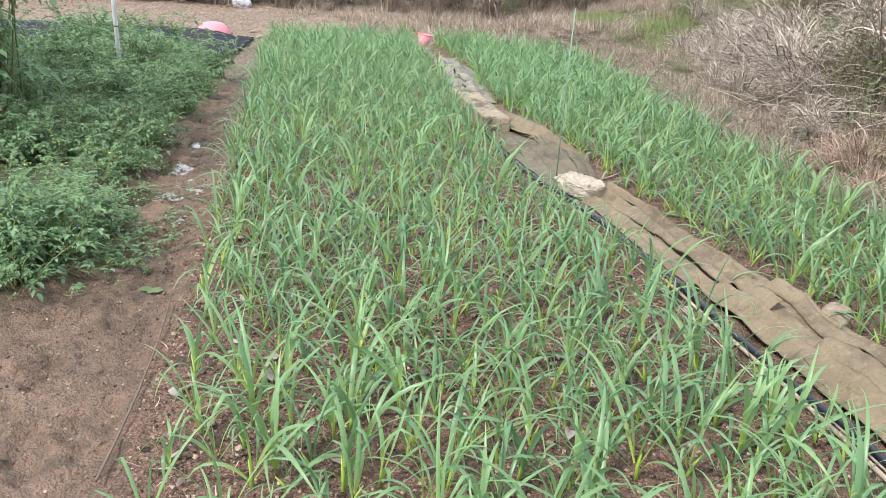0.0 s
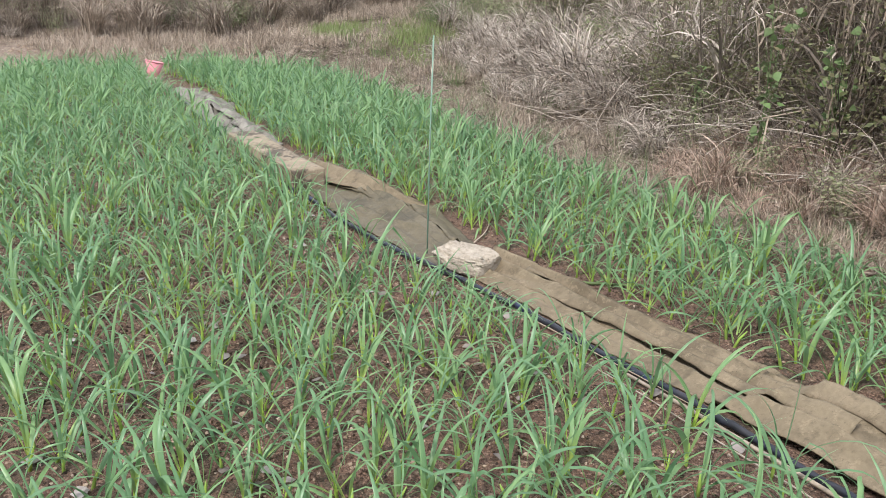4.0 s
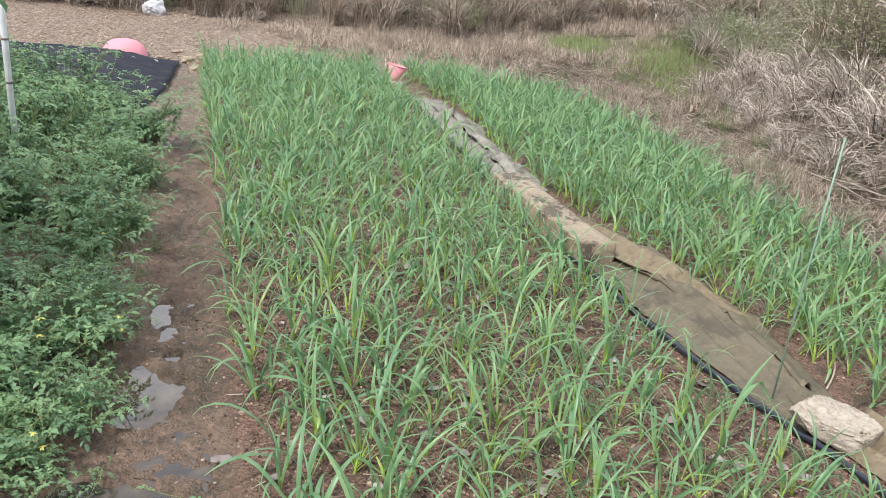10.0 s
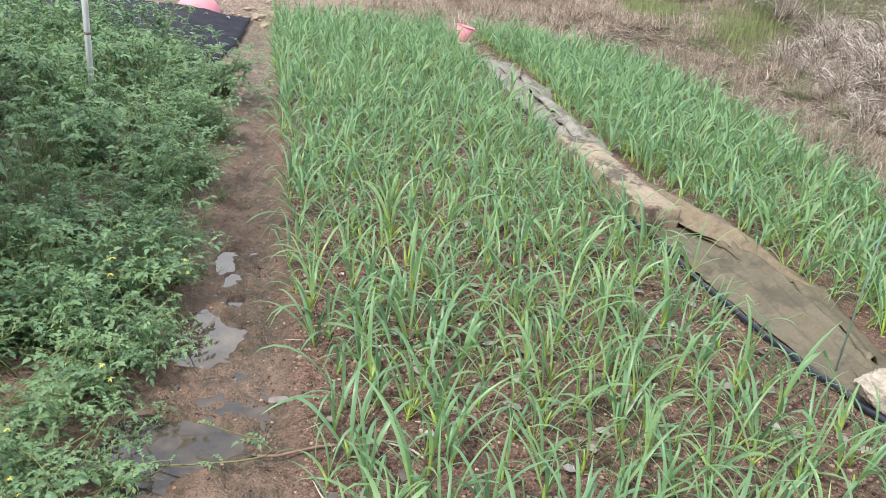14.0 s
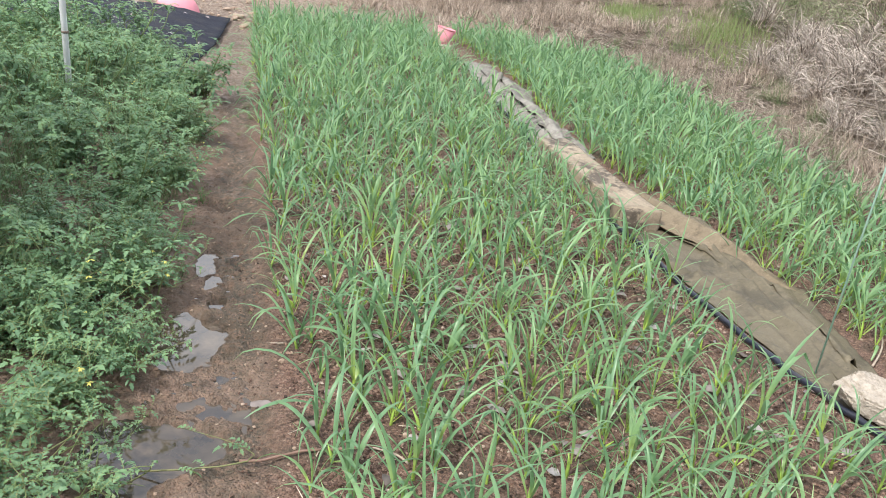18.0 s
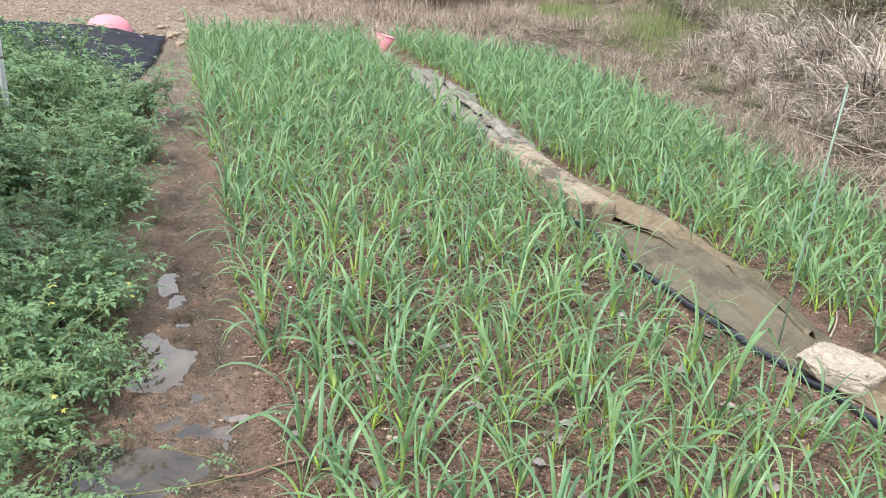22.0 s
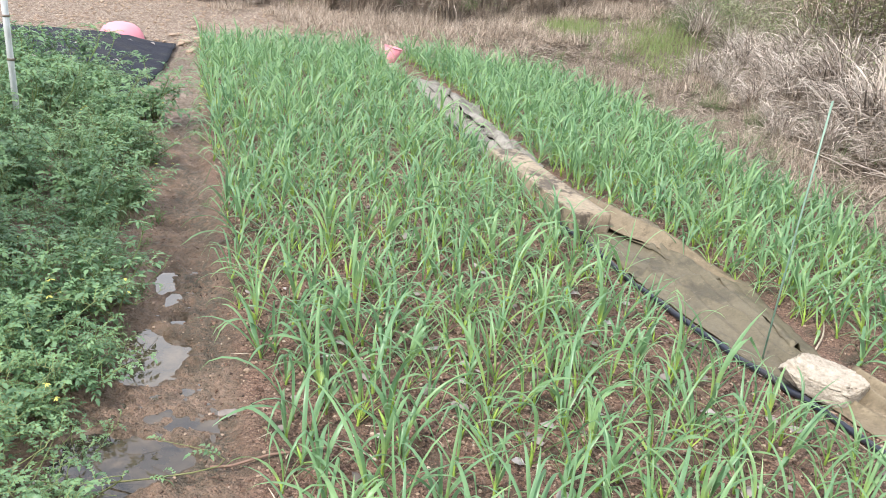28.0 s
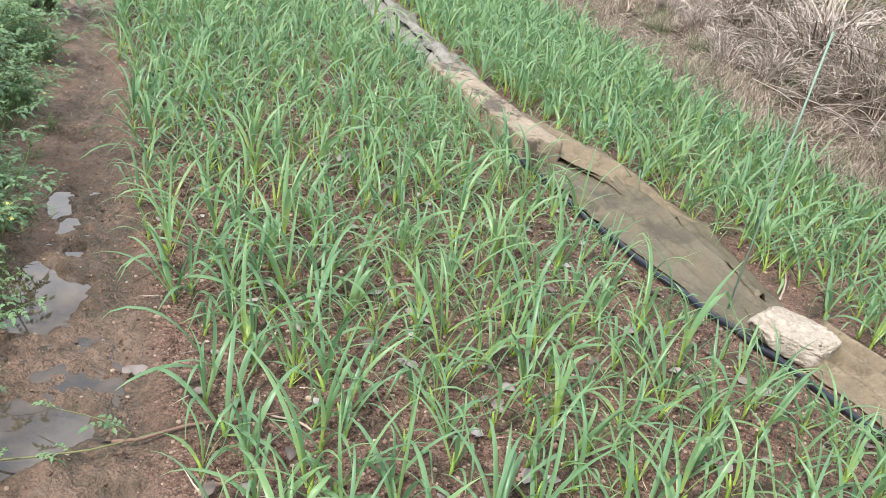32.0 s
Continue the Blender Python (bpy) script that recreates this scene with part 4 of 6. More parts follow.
def build_stake():
    z0 = gz(0.31, -0.07)
    pile = Pile()
    x, y = wxy(0.31, -0.07)
    tube(pile, [(x, y, z0 - 0.1), (x, y, z0 + 0.6), (x + 0.005, y, z0 + 1.09)], 0.0038, 8)
    tagged(new("garden_stake", pile.mesh("garden_stake", M_STAKE)), "thin green plastic-coated garden stake standing in the soil", "stake")


build_stake()


# ---- bucket, basin, film, pole, sack ----
def lathe(profile, sides=40):
    """A turned shell: rings of (radius, height), as a quad grid."""
    pile = Pile()
    a = np.arange(sides) * 2 * np.pi / sides
    pr = np.asarray(profile, float)
    v = np.stack([pr[:, :1] * np.cos(a), pr[:, :1] * np.sin(a), np.broadcast_to(pr[:, 1:], (len(pr), sides))], -1).reshape(-1, 3)
    i, j = np.meshgrid(np.arange(len(pr) - 1), np.arange(sides), indexing="ij")
    f = np.stack([i * sides + j, i * sides + (j + 1) % sides, (i + 1) * sides + (j + 1) % sides, (i + 1) * sides + j], -1).reshape(-1, 4)
    pile.add(v, f, 0, 0)
    return pile


def build_bucket():
    root = new("bucket")
    tagged(root, "faded pink plastic bucket standing at the end of the cloth", "bucket")
    body = lathe([(0.001, 0.006), (0.06, 0.0), (0.066, 0.01), (0.118, 0.2), (0.112, 0.2), (0.06, 0.018), (0.001, 0.016)])
    rim = lathe([(0.114, 0.196), (0.122, 0.195), (0.124, 0.202), (0.120, 0.207), (0.111, 0.206), (0.114, 0.196)])
    for nm, p in (("body", body), ("rim", rim)):
        ob = new(nm, p.mesh(nm, M_PINK))
        ob.parent = root
    root.matrix_basis = place(7.62, 0.06, gz(7.62, 0.06) + 0.045, 30, 0.92, 6, 10)


build_bucket()
boulder("rock", 7.62, 0.06, gz(7.62, 0.06) + 0.015, (0.15, 0.17, 0.06), 9.9, "flat pinkish stone under the pink bucket", M_PALE)


def build_basin():
    root = new("basin")
    tagged(root, "faded pink plastic basin lying upside down behind the black film", "basin")
    body = lathe([(0.262, 0.0), (0.255, 0.03), (0.238, 0.09), (0.20, 0.155), (0.14, 0.20), (0.07, 0.222), (0.001, 0.228), (0.001, 0.221), (0.066, 0.214), (0.134, 0.192), (0.193, 0.15), (0.231, 0.088), (0.25, 0.0)])
    rim = lathe([(0.25, -0.004), (0.275, -0.006), (0.278, 0.006), (0.262, 0.012), (0.25, -0.004)])
    for nm, p in (("body", body), ("rim", rim)):
        ob = new(nm, p.mesh(nm, M_PINK))
        ob.parent = root
    root.matrix_basis = place(8.58, -2.98, gz(8.58, -2.98) - 0.02, 0, 1.0, -6, 0) @ Matrix.Diagonal((1, 1, 0.88, 1))


build_basin()


def film_height(u, v, t):
    base = 0.10 * ramp01(t, 1.0, 0.80) * (1 - ramp01(u, 8.15, 8.35) * 0.4)
    return base + 0.03 * np.maximum(0, fbm(u * 1.6, v * 2.2, 4, 63)) + 0.008 * fbm(u * 9, v * 9, 3, 64)


ob = sheet("weed_film", 5.1, 8.3, ([5.1, 8.3], [-6.2, -6.2]), ([5.1, 5.6, 6.5, 8.3], [-2.75, -2.62, -2.5, -2.36]), film_height, M_FILM, "black woven weed film stretched over an empty bed", step=0.05, across=60)
tagged(ob, category="weed film")


boulder("rock", 7.9, -2.2, gz(7.9, -2.2) + 0.02, (0.07, 0.06, 0.045), 12.4, "greyish field stone beside the black film", M_PEBBLE)
boulder("rock", 8.5, -2.28, gz(8.5, -2.28) + 0.02, (0.08, 0.06, 0.045), 2.4, "greyish field stone beside the black film", M_PEBBLE)
boulder("rock", 5.5, -2.5, gz(5.5, -2.5) + 0.02, (0.07, 0.05, 0.04), 6.4, "dark field stone at the corner of the film", M_TANSTONE)


stone_rng = np.random.default_rng(23)
for _ in range(26):
    su, sv, sr = stone_rng.normal(8.45, 0.35), stone_rng.normal(-2.1, 0.3), stone_rng.uniform(0.025, 0.06)
    boulder("rock", su, sv, gz(su, sv) + sr * 0.3, (sr, sr * 0.8, sr * 0.6), 20 + stone_rng.random() * 9, "pale field stone lying on the gravel bank", M_PEBBLE, stone_rng.uniform(0, 360), 5)


def build_pole():
    u, v = 3.3, -3.27
    z0 = gz(u, v)
    root = new("support_pole")
    tagged(root, "white plastic support pole standing among the tomato plants", "pole")
    x, y = wxy(u, v)
    pile = Pile()
    tube(pile, [(x, y, z0 - 0.15), (x - 0.035, y - 0.02, z0 + 0.9), (x - 0.08, y - 0.04, z0 + 2.0)], 0.019, 12)
    ob = new("tube", pile.mesh("tube", M_WHITE))
    ob.parent = root
    for h in (0.55, 0.8, 1.25):
        tie = Pile()
        tube(tie, [(x - 0.039 * h, y - 0.021 * h, z0 + h), (x - 0.039 * h, y - 0.021 * h, z0 + h + 0.014)], 0.022, 12)
        ob = new("tie", tie.mesh("tie", M_TWIG))
        ob.parent = root


build_pole()


def build_sack():
    s, f = cube_sphere(8)
    n = np.array([noise.fractal(Vector(p) * 1.6, 0.9, 2.0, 5) for p in s])
    p = s * (1 + 0.3 * n)[:, None] * np.array([0.17, 0.12, 0.12])
    pile = Pile()
    pile.add(p, f, 0, 0)
    ob = new("sack", pile.mesh("sack", M_BAG, False))
    ob.matrix_basis = place(11.35, -2.72, gz(11.35, -2.72) + 0.09, 20)
    tagged(ob, "crumpled white plastic sack lying on the gravel bank", "sack")


build_sack()


# ---- tomatoes ----
def leaflet(pile, origin, along, side, length, width, tone, droop=0.25):
    """A lobed leaflet, folded along its midrib and drooping at the tip."""
    s = np.array([0, 0.2, 0.36, 0.55, 0.74, 1.0])
    w = np.array([0.06, 1.0, 0.62, 0.86, 0.42, 0.03]) * width / 2
    up = np.cross(side, along)
    pts = origin + np.outer(s * length, along) - np.outer(droop * length * s**2, np.array([0, 0, 1.0])) + np.outer(0.05 * length * np.sin(s * 3.1), up)
    ribbon(pile, pts, w, side, 0.22, tone)


def compound_leaf(leaves, stems, origin, az, el, length, g, tone):
    n = 6
    s = np.linspace(0, 1, n)
    ang = el - 0.95 * s**1.3
    step = length / (n - 1)
    d = np.stack([np.cos(ang) * math.cos(az), np.cos(ang) * math.sin(az), np.sin(ang)], -1)
    pts = origin + np.concatenate([[np.zeros(3)], np.cumsum(d[:-1] * step, 0)])
    strip(stems, pts, np.full(n, 0.0018), np.array([-math.sin(az), math.cos(az), 0.3]), tone)
    side = np.array([-math.sin(az), math.cos(az), 0.0])
    for k in (1, 2, 3, 4):
        for sg in (-1, 1):
            a = d[k] * 0.6 + side * sg * g.uniform(0.7, 1.0) + np.array([0, 0, g.uniform(-0.05, 0.3)])
            a = a / np.linalg.norm(a)
            sd = np.cross(a, np.array([0, 0, 1.0]) + g.normal(0, 0.35, 3))
            sz = length * g.uniform(0.22, 0.34) * (0.6, 0.95, 0.7, 1.05)[k - 1]
            leaflet(leaves, pts[k], a, sd / np.linalg.norm(sd), sz, sz * g.uniform(0.5, 0.68), float(np.clip(tone + g.normal(0, 0.18), 0, 1)), g.uniform(0.0, 0.35))
    sd = np.cross(d[-1], np.array([0, 0, 1.0]) + g.normal(0, 0.2, 3))
    leaflet(leaves, pts[-1], d[-1], sd / np.linalg.norm(sd), length * 0.38, length * 0.25, tone, 0.2)


def tomato_piles(seed, tall, wide, stalks, per, size, bloom, thick):
    g = np.random.default_rng(seed)
    leaves, stems, flowers = Pile(), Pile(), Pile()
    for k in range(stalks):
        az = g.uniform(0, 6.283)
        top = tall * g.uniform(0.35, 1.2)
        out = wide * g.uniform(0.2, 1.15)
        n = 8
        s = np.linspace(0, 1, n)
        bow = g.normal(0, 0.12, 2)
        start = g.normal(0, 0.08, 2)
        pts = np.stack([start[0] + np.cos(az) * out * s**1.1 + bow[0] * np.sin(s * 3), start[1] + np.sin(az) * out * s**1.1 + bow[1] * np.sin(s * 3), top * np.sin(s * g.uniform(1.2, 2.2)) - 0.02], -1)
        tube(stems, pts, thick * (1 - 0.7 * s), 5, g.uniform(0, 1))
        for i in range(per):
            t = 0.1 + 0.9 * g.random() ** 0.8
            o = np.array([np.interp(t, s, pts[:, a]) for a in range(3)])
            compound_leaf(leaves, stems, o, g.uniform(0, 6.283), g.uniform(0.15, 1.2), g.uniform(*size) * (1.1 - 0.4 * t), g, g.uniform(0, 1) ** 0.8)
        if g.random() < bloom:
            for q in range(int(g.integers(1, 4))):
                o = pts[int(g.integers(4, 8))]
                c = o + g.normal(0, 0.03, 3) + np.array([0, 0, 0.05])
                for r in range(5):
                    a = r * 1.2566 + g.uniform(0, 1)
                    dr = np.array([math.cos(a), math.sin(a), -0.4])
                    strip(flowers, [c, c + dr * 0.008, c + dr * 0.015], [0.0012, 0.0032, 0.0005], np.array([-math.sin(a), math.cos(a), 0.2]), 0.3)
    return leaves, stems, flowers


TOMATO_KINDS = (
    # height, reach, stalks, leaves on each, leaf lengths, share of stalks in flower, stalk radius
    [(0.42, 0.42, 12, 16, (0.08, 0.16), 0.16, 0.0055)] * 5
    + [(1.25, 0.5, 11, 24, (0.11, 0.2), 0.05, 0.0065)] * 2
    + [(0.12, 0.26, 5, 6, (0.06, 0.12), 0.05, 0.004)] * 2
    + [(0.22, 0.32, 6, 6, (0.055, 0.11), 0.06, 0.0028)] * 2
)


def build_tomatoes():
    g = np.random.default_rng(31)
    firsts = []
    for k, shape in enumerate(TOMATO_KINDS):
        piles = tomato_piles(300 + k, *shape)
        root = new("tomato_plant")
        tagged(root, "sprawling tomato plant with dark green lobed leaves and yellow flowers" if k < 5 else "tall dense tomato plant with dark green leaves" if k < 7 else "trailing tomato shoot lying over wet mud" if k < 9 else "thin tomato shoots with yellow flowers leaning over a puddle", "tomato plant", "tomato plants along the path")
        for nm, p, m in (("foliage", piles[0], M_TOMATO), ("stem", piles[1], M_TOMSTEM), ("blossom", piles[2], M_FLOWER)):
            if p.n:
                ob = new(nm, p.mesh(nm, m))
                ob.parent = root
        firsts.append(root)
    used = set()

    def put(k, u, v, size):
        m = place(u, v, gz(u, v), g.uniform(0, 360), size, g.normal(0, 4), g.normal(0, 4))
        if k in used:
            copy_thing(firsts[k], m)
        else:
            used.add(k)
            firsts[k].matrix_basis = m

    for u in np.arange(-1.3, 5.6, 0.27):
        for j, dv in enumerate((0.08, 0.36, 0.7, 1.1, 1.6, 2.2)):
            uu = u + g.normal(0, 0.12) + (0.15 if j % 2 else 0)
            edge = float(tomato_edge(uu))
            v = edge - dv + g.normal(0, 0.09)
            tallness = (0.64 + 0.32 * min(1, dv / 0.9)) * float(np.interp(uu, [3.3, 4.0], [1.0, 1.25]))
            if uu > 4.6 and dv < 0.3:
                continue
            if -0.4 < uu < 0.3 and dv < 0.6:
                continue
            put(int(g.integers(0, 5)), uu, v, tallness * g.uniform(0.75, 1.15))
    for u, v, size in ((1.2, -4.3, 1.1), (1.7, -4.45, 1.15), (1.0, -4.75, 1.15), (0.5, -4.6, 1.1)):
        put(int(g.integers(5, 7)), u, v, size)
    for u in np.arange(0.9, 3.0, 0.42):
        for v in (-3.75, -4.2, -4.7, -5.25):
            put(int(g.integers(5, 7)), u + g.normal(0, 0.1), v + g.normal(0, 0.1) - 0.7 * max(0, u - 1.5), g.uniform(0.85, 1.1))
    for u, v, size in ((0.36, -2.82, 0.9), (0.24, -2.78, 0.8), (0.14, -2.86, 0.9), (0.05, -2.76, 0.75), (-0.06, -2.84, 0.9), (-0.16, -2.76, 0.75), (-0.26, -2.84, 0.9), (0.1, -3.0, 1.0), (-0.1, -3.02, 1.0), (0.3, -2.98, 1.0), (-0.34, -2.74, 0.8), (-0.3, -2.98, 1.0), (0.2, -2.68, 0.55), (0.02, -2.66, 0.5)):
        put(int(g.integers(9, 11)), u, v, size)
    for _ in range(16):
        put(int(g.integers(0, 5)), g.uniform(-1.2, -0.5), g.uniform(-3.3, -2.7), g.uniform(0.55, 0.8))
    for _ in range(6):
        put(int(g.integers(0, 5)), g.uniform(0.45, 1.1), g.uniform(-3.4, -2.85), g.uniform(0.6, 0.8))
    for _ in range(9):
        put(int(g.integers(9, 11)), g.uniform(0.4, 1.1), g.uniform(-3.2, -2.7), g.uniform(1.0, 1.35))
    for _ in range(6):
        u = g.uniform(-0.45, 0.5)
        put(int(g.integers(7, 9)), u, float(tomato_edge(u)) + g.uniform(-0.1, 0.06), g.uniform(0.5, 0.85))
    for u, v in ((-1.27, -2.62), (-1.17, -2.48), (-1.22, -2.78), (-1.0, -2.42), (-1.32, -2.9), (-1.1, -2.55), (-0.85, -2.42), (-0.7, -2.44), (-0.55, -2.47), (-0.92, -2.5), (-0.42, -2.55), (-1.38, -3.05)):
        put(int(g.integers(7, 9)), u, v, g.uniform(0.8, 1.05))
    for u in np.arange(-1.4, 5.0, 0.3):
        put(int(g.integers(7, 9)), u, float(tomato_edge(u)) - (0.04 if u > 0.6 else 0.0) + g.normal(0, 0.05), g.uniform(0.5, 0.9))


build_tomatoes()


# ---- dry margin, thicket and shrubs ----
def blade_path(g, lean, length, curl, az, n=6, wild=0.15):
    s = np.linspace(0, 1, n)
    ang = lean + curl * s**1.3
    step = length / (n - 1)
    turn = az + np.cumsum(g.normal(0, wild, n))
    d = np.stack([np.sin(ang) * np.cos(turn), np.sin(ang) * np.sin(turn), np.cos(ang)], -1)
    return np.concatenate([[np.zeros(3)], np.cumsum(d[:-1] * step, 0)])


def clump(seed, blades, radius, length, lean, curl, width, material, wild=0.2, n=6):
    g = np.random.default_rng(seed)
    pile = Pile()
    for _ in range(blades):
        az = g.uniform(0, 6.283)
        L = length * g.uniform(0.5, 1.2)
        pts = blade_path(g, abs(g.normal(0, lean)), L, abs(g.normal(curl, curl * 0.45)), az, n, wild)
        a = g.uniform(0, 6.283)
        pts = pts + np.array([math.cos(a), math.sin(a), 0]) * radius * math.sqrt(g.random())
        pts[:, 2] = np.where(pts[:, 2] < 0.01, 0.01 + g.uniform(0, 0.03), pts[:, 2])
        w = width * g.uniform(0.5, 1.3) * (1 - 0.9 * np.linspace(0, 1, n) ** 2)
        sd = np.array([-math.sin(az), math.cos(az), g.normal(0, 0.4)])
        strip(pile, pts, w / 2, sd / np.linalg.norm(sd), g.random())
    return pile


def heap(seed, blades, radius, tall, length, width):
    """Dead leaves slumped over one another: each springs from a mound and drapes outwards to the ground."""
    g = np.random.default_rng(seed)
    pile = Pile()
    for _ in range(blades):
        a, r = g.uniform(0, 6.283), math.sqrt(g.random()) * 0.8
        o = np.array([math.cos(a) * r * radius, math.sin(a) * r * radius, tall * (1 - r * r) * g.uniform(0.35, 1.0) + 0.03])
        az = a + g.normal(0, 0.8)
        pts = blade_path(g, g.uniform(0.2, 1.1), length * g.uniform(0.5, 1.35), g.uniform(0.5, 2.3), az, 7, 0.1) + o
        pts[:, 2] = np.where(pts[:, 2] < 0.015, 0.015 + g.uniform(0, 0.03), pts[:, 2])
        w = width * g.uniform(0.45, 1.2) * np.array([0.7, 1, 1, 0.9, 0.75, 0.5, 0.06])
        sd = np.array([-math.sin(az), math.cos(az), g.normal(0, 0.5)])
        strip(pile, pts, w / 2, sd / np.linalg.norm(sd), g.random() ** 1.4)
    return pile


def tussock(seed, blades, tall, width):
    """A big dry grass tussock: long blades rise from one foot and hang over all round."""
    g = np.random.default_rng(seed)
    pile = Pile()
    for _ in range(blades):
        az, a = g.uniform(0, 6.283), g.uniform(0, 6.283)
        pts = blade_path(g, abs(g.normal(0.12, 0.16)), tall * g.uniform(0.55, 1.25), g.uniform(1.2, 2.9), az, 9, 0.08)
        pts = pts + np.array([math.cos(a), math.sin(a), 0]) * 0.22 * math.sqrt(g.random())
        pts[:, 2] = np.maximum(pts[:, 2], 0.02)
        w = width * g.uniform(0.5, 1.2) * (1 - 0.93 * np.linspace(0, 1, 9) ** 2.5)
        sd = np.array([-math.sin(az), math.cos(az), g.normal(0, 0.3)])
        strip(pile, pts, w / 2, sd / np.linalg.norm(sd), g.random() ** 0.8)
    return pile


def tall_reed(seed, tall=2.3):
    g = np.random.default_rng(seed)
    canes, leaves = Pile(), Pile()
    for _ in range(16):
        az, a = g.uniform(0, 6.283), g.uniform(0, 6.283)
        L = tall * g.uniform(0.6, 1.15)
        pts = blade_path(g, abs(g.normal(0, 0.22)), L, abs(g.normal(0.25, 0.2)), az, 8, 0.08)
        pts = pts + np.array([math.cos(a), math.sin(a), 0]) * 0.3 * math.sqrt(g.random()) - np.array([0, 0, 0.05])
        tube(canes, pts, 0.007 * (1 - 0.5 * np.linspace(0, 1, 8)), 5, g.random(), cap=False)
        for q in range(11):
            t = g.uniform(0.1, 1.0)
            o = np.array([np.interp(t, np.linspace(0, 1, 8), pts[:, i]) for i in range(3)])
            az2 = g.uniform(0, 6.283)
            lp = blade_path(g, g.uniform(0.3, 0.9), g.uniform(0.35, 0.85), g.uniform(1.2, 2.6), az2, 7, 0.15) + o
            lp[:, 2] = np.maximum(lp[:, 2], 0.02)
            w = g.uniform(0.011, 0.024) * np.array([0.6, 1, 1, 0.9, 0.7, 0.4, 0.05])
            sd = np.array([-math.sin(az2), math.cos(az2), g.normal(0, 0.4)])
            strip(leaves, lp, w / 2, sd / np.linalg.norm(sd), g.random())
    return canes, leaves


def shrub(seed, tall, wide, twigs, per, leaf):
    g = np.random.default_rng(seed)
    wood, leaves = Pile(), Pile()
    for _ in range(twigs):
        az = g.uniform(0, 6.283)
        pts = blade_path(g, abs(g.normal(0.25, 0.3)), tall * g.uniform(0.6, 1.2), g.uniform(0.1, 0.9), az, 7, 0.3)
        a = g.uniform(0, 6.283)
        pts = pts + np.array([math.cos(a), math.sin(a), 0]) * wide * math.sqrt(g.random()) * 0.6
        tube(wood, pts, 0.005 * (1 - 0.75 * np.linspace(0, 1, 7)), 4, g.random(), cap=False)
        for q in range(per):
            t = g.uniform(0.2, 1.0)
            o = np.array([np.interp(t, np.linspace(0, 1, 7), pts[:, i]) for i in range(3)]) + g.normal(0, 0.05, 3)
            d = g.normal(0, 1, 3)
            d[2] = abs(d[2]) * 0.4
            d /= np.linalg.norm(d)
            sd = np.cross(d, g.normal(0, 1, 3))
            sd /= np.linalg.norm(sd)
            sz = leaf * g.uniform(0.5, 1.3)
            strip(leaves, o + np.outer([0, 0.4, 1.0], d) * sz, np.array([0.1, 1, 0.05]) * sz * 0.26, sd, g.random())
    return wood, leaves


def thing_of(name, label, category, group, parts):
    root = new(name)
    tagged(root, label, category, group)
    for nm, p, m in parts:
        ob = new(nm, p.mesh(nm, m))
        ob.parent = root
        tagged(ob, kind="stuff")
    return root


class Stock:
    """Kinds of one plant, put out again and again at new poses."""

    def __init__(self, roots):
        self.roots, self.used = roots, set()

    def put(self, g, u, v, size, lift=0.0, lean=6.0):
        k = int(g.integers(0, len(self.roots)))
        m = place(u, v, gz(u, v) + lift, g.uniform(0, 360), size, g.normal(0, lean), g.normal(0, lean))
        if k in self.used:
            return copy_thing(self.roots[k], m)
        self.used.add(k)
        self.roots[k].matrix_basis = m
        return self.roots[k]

    def rest(self):
        """Kinds that found no place are taken away."""
        for k, r in enumerate(self.roots):
            if k not in self.used:
                for o in (*r.children, r):
                    bpy.data.objects.remove(o)


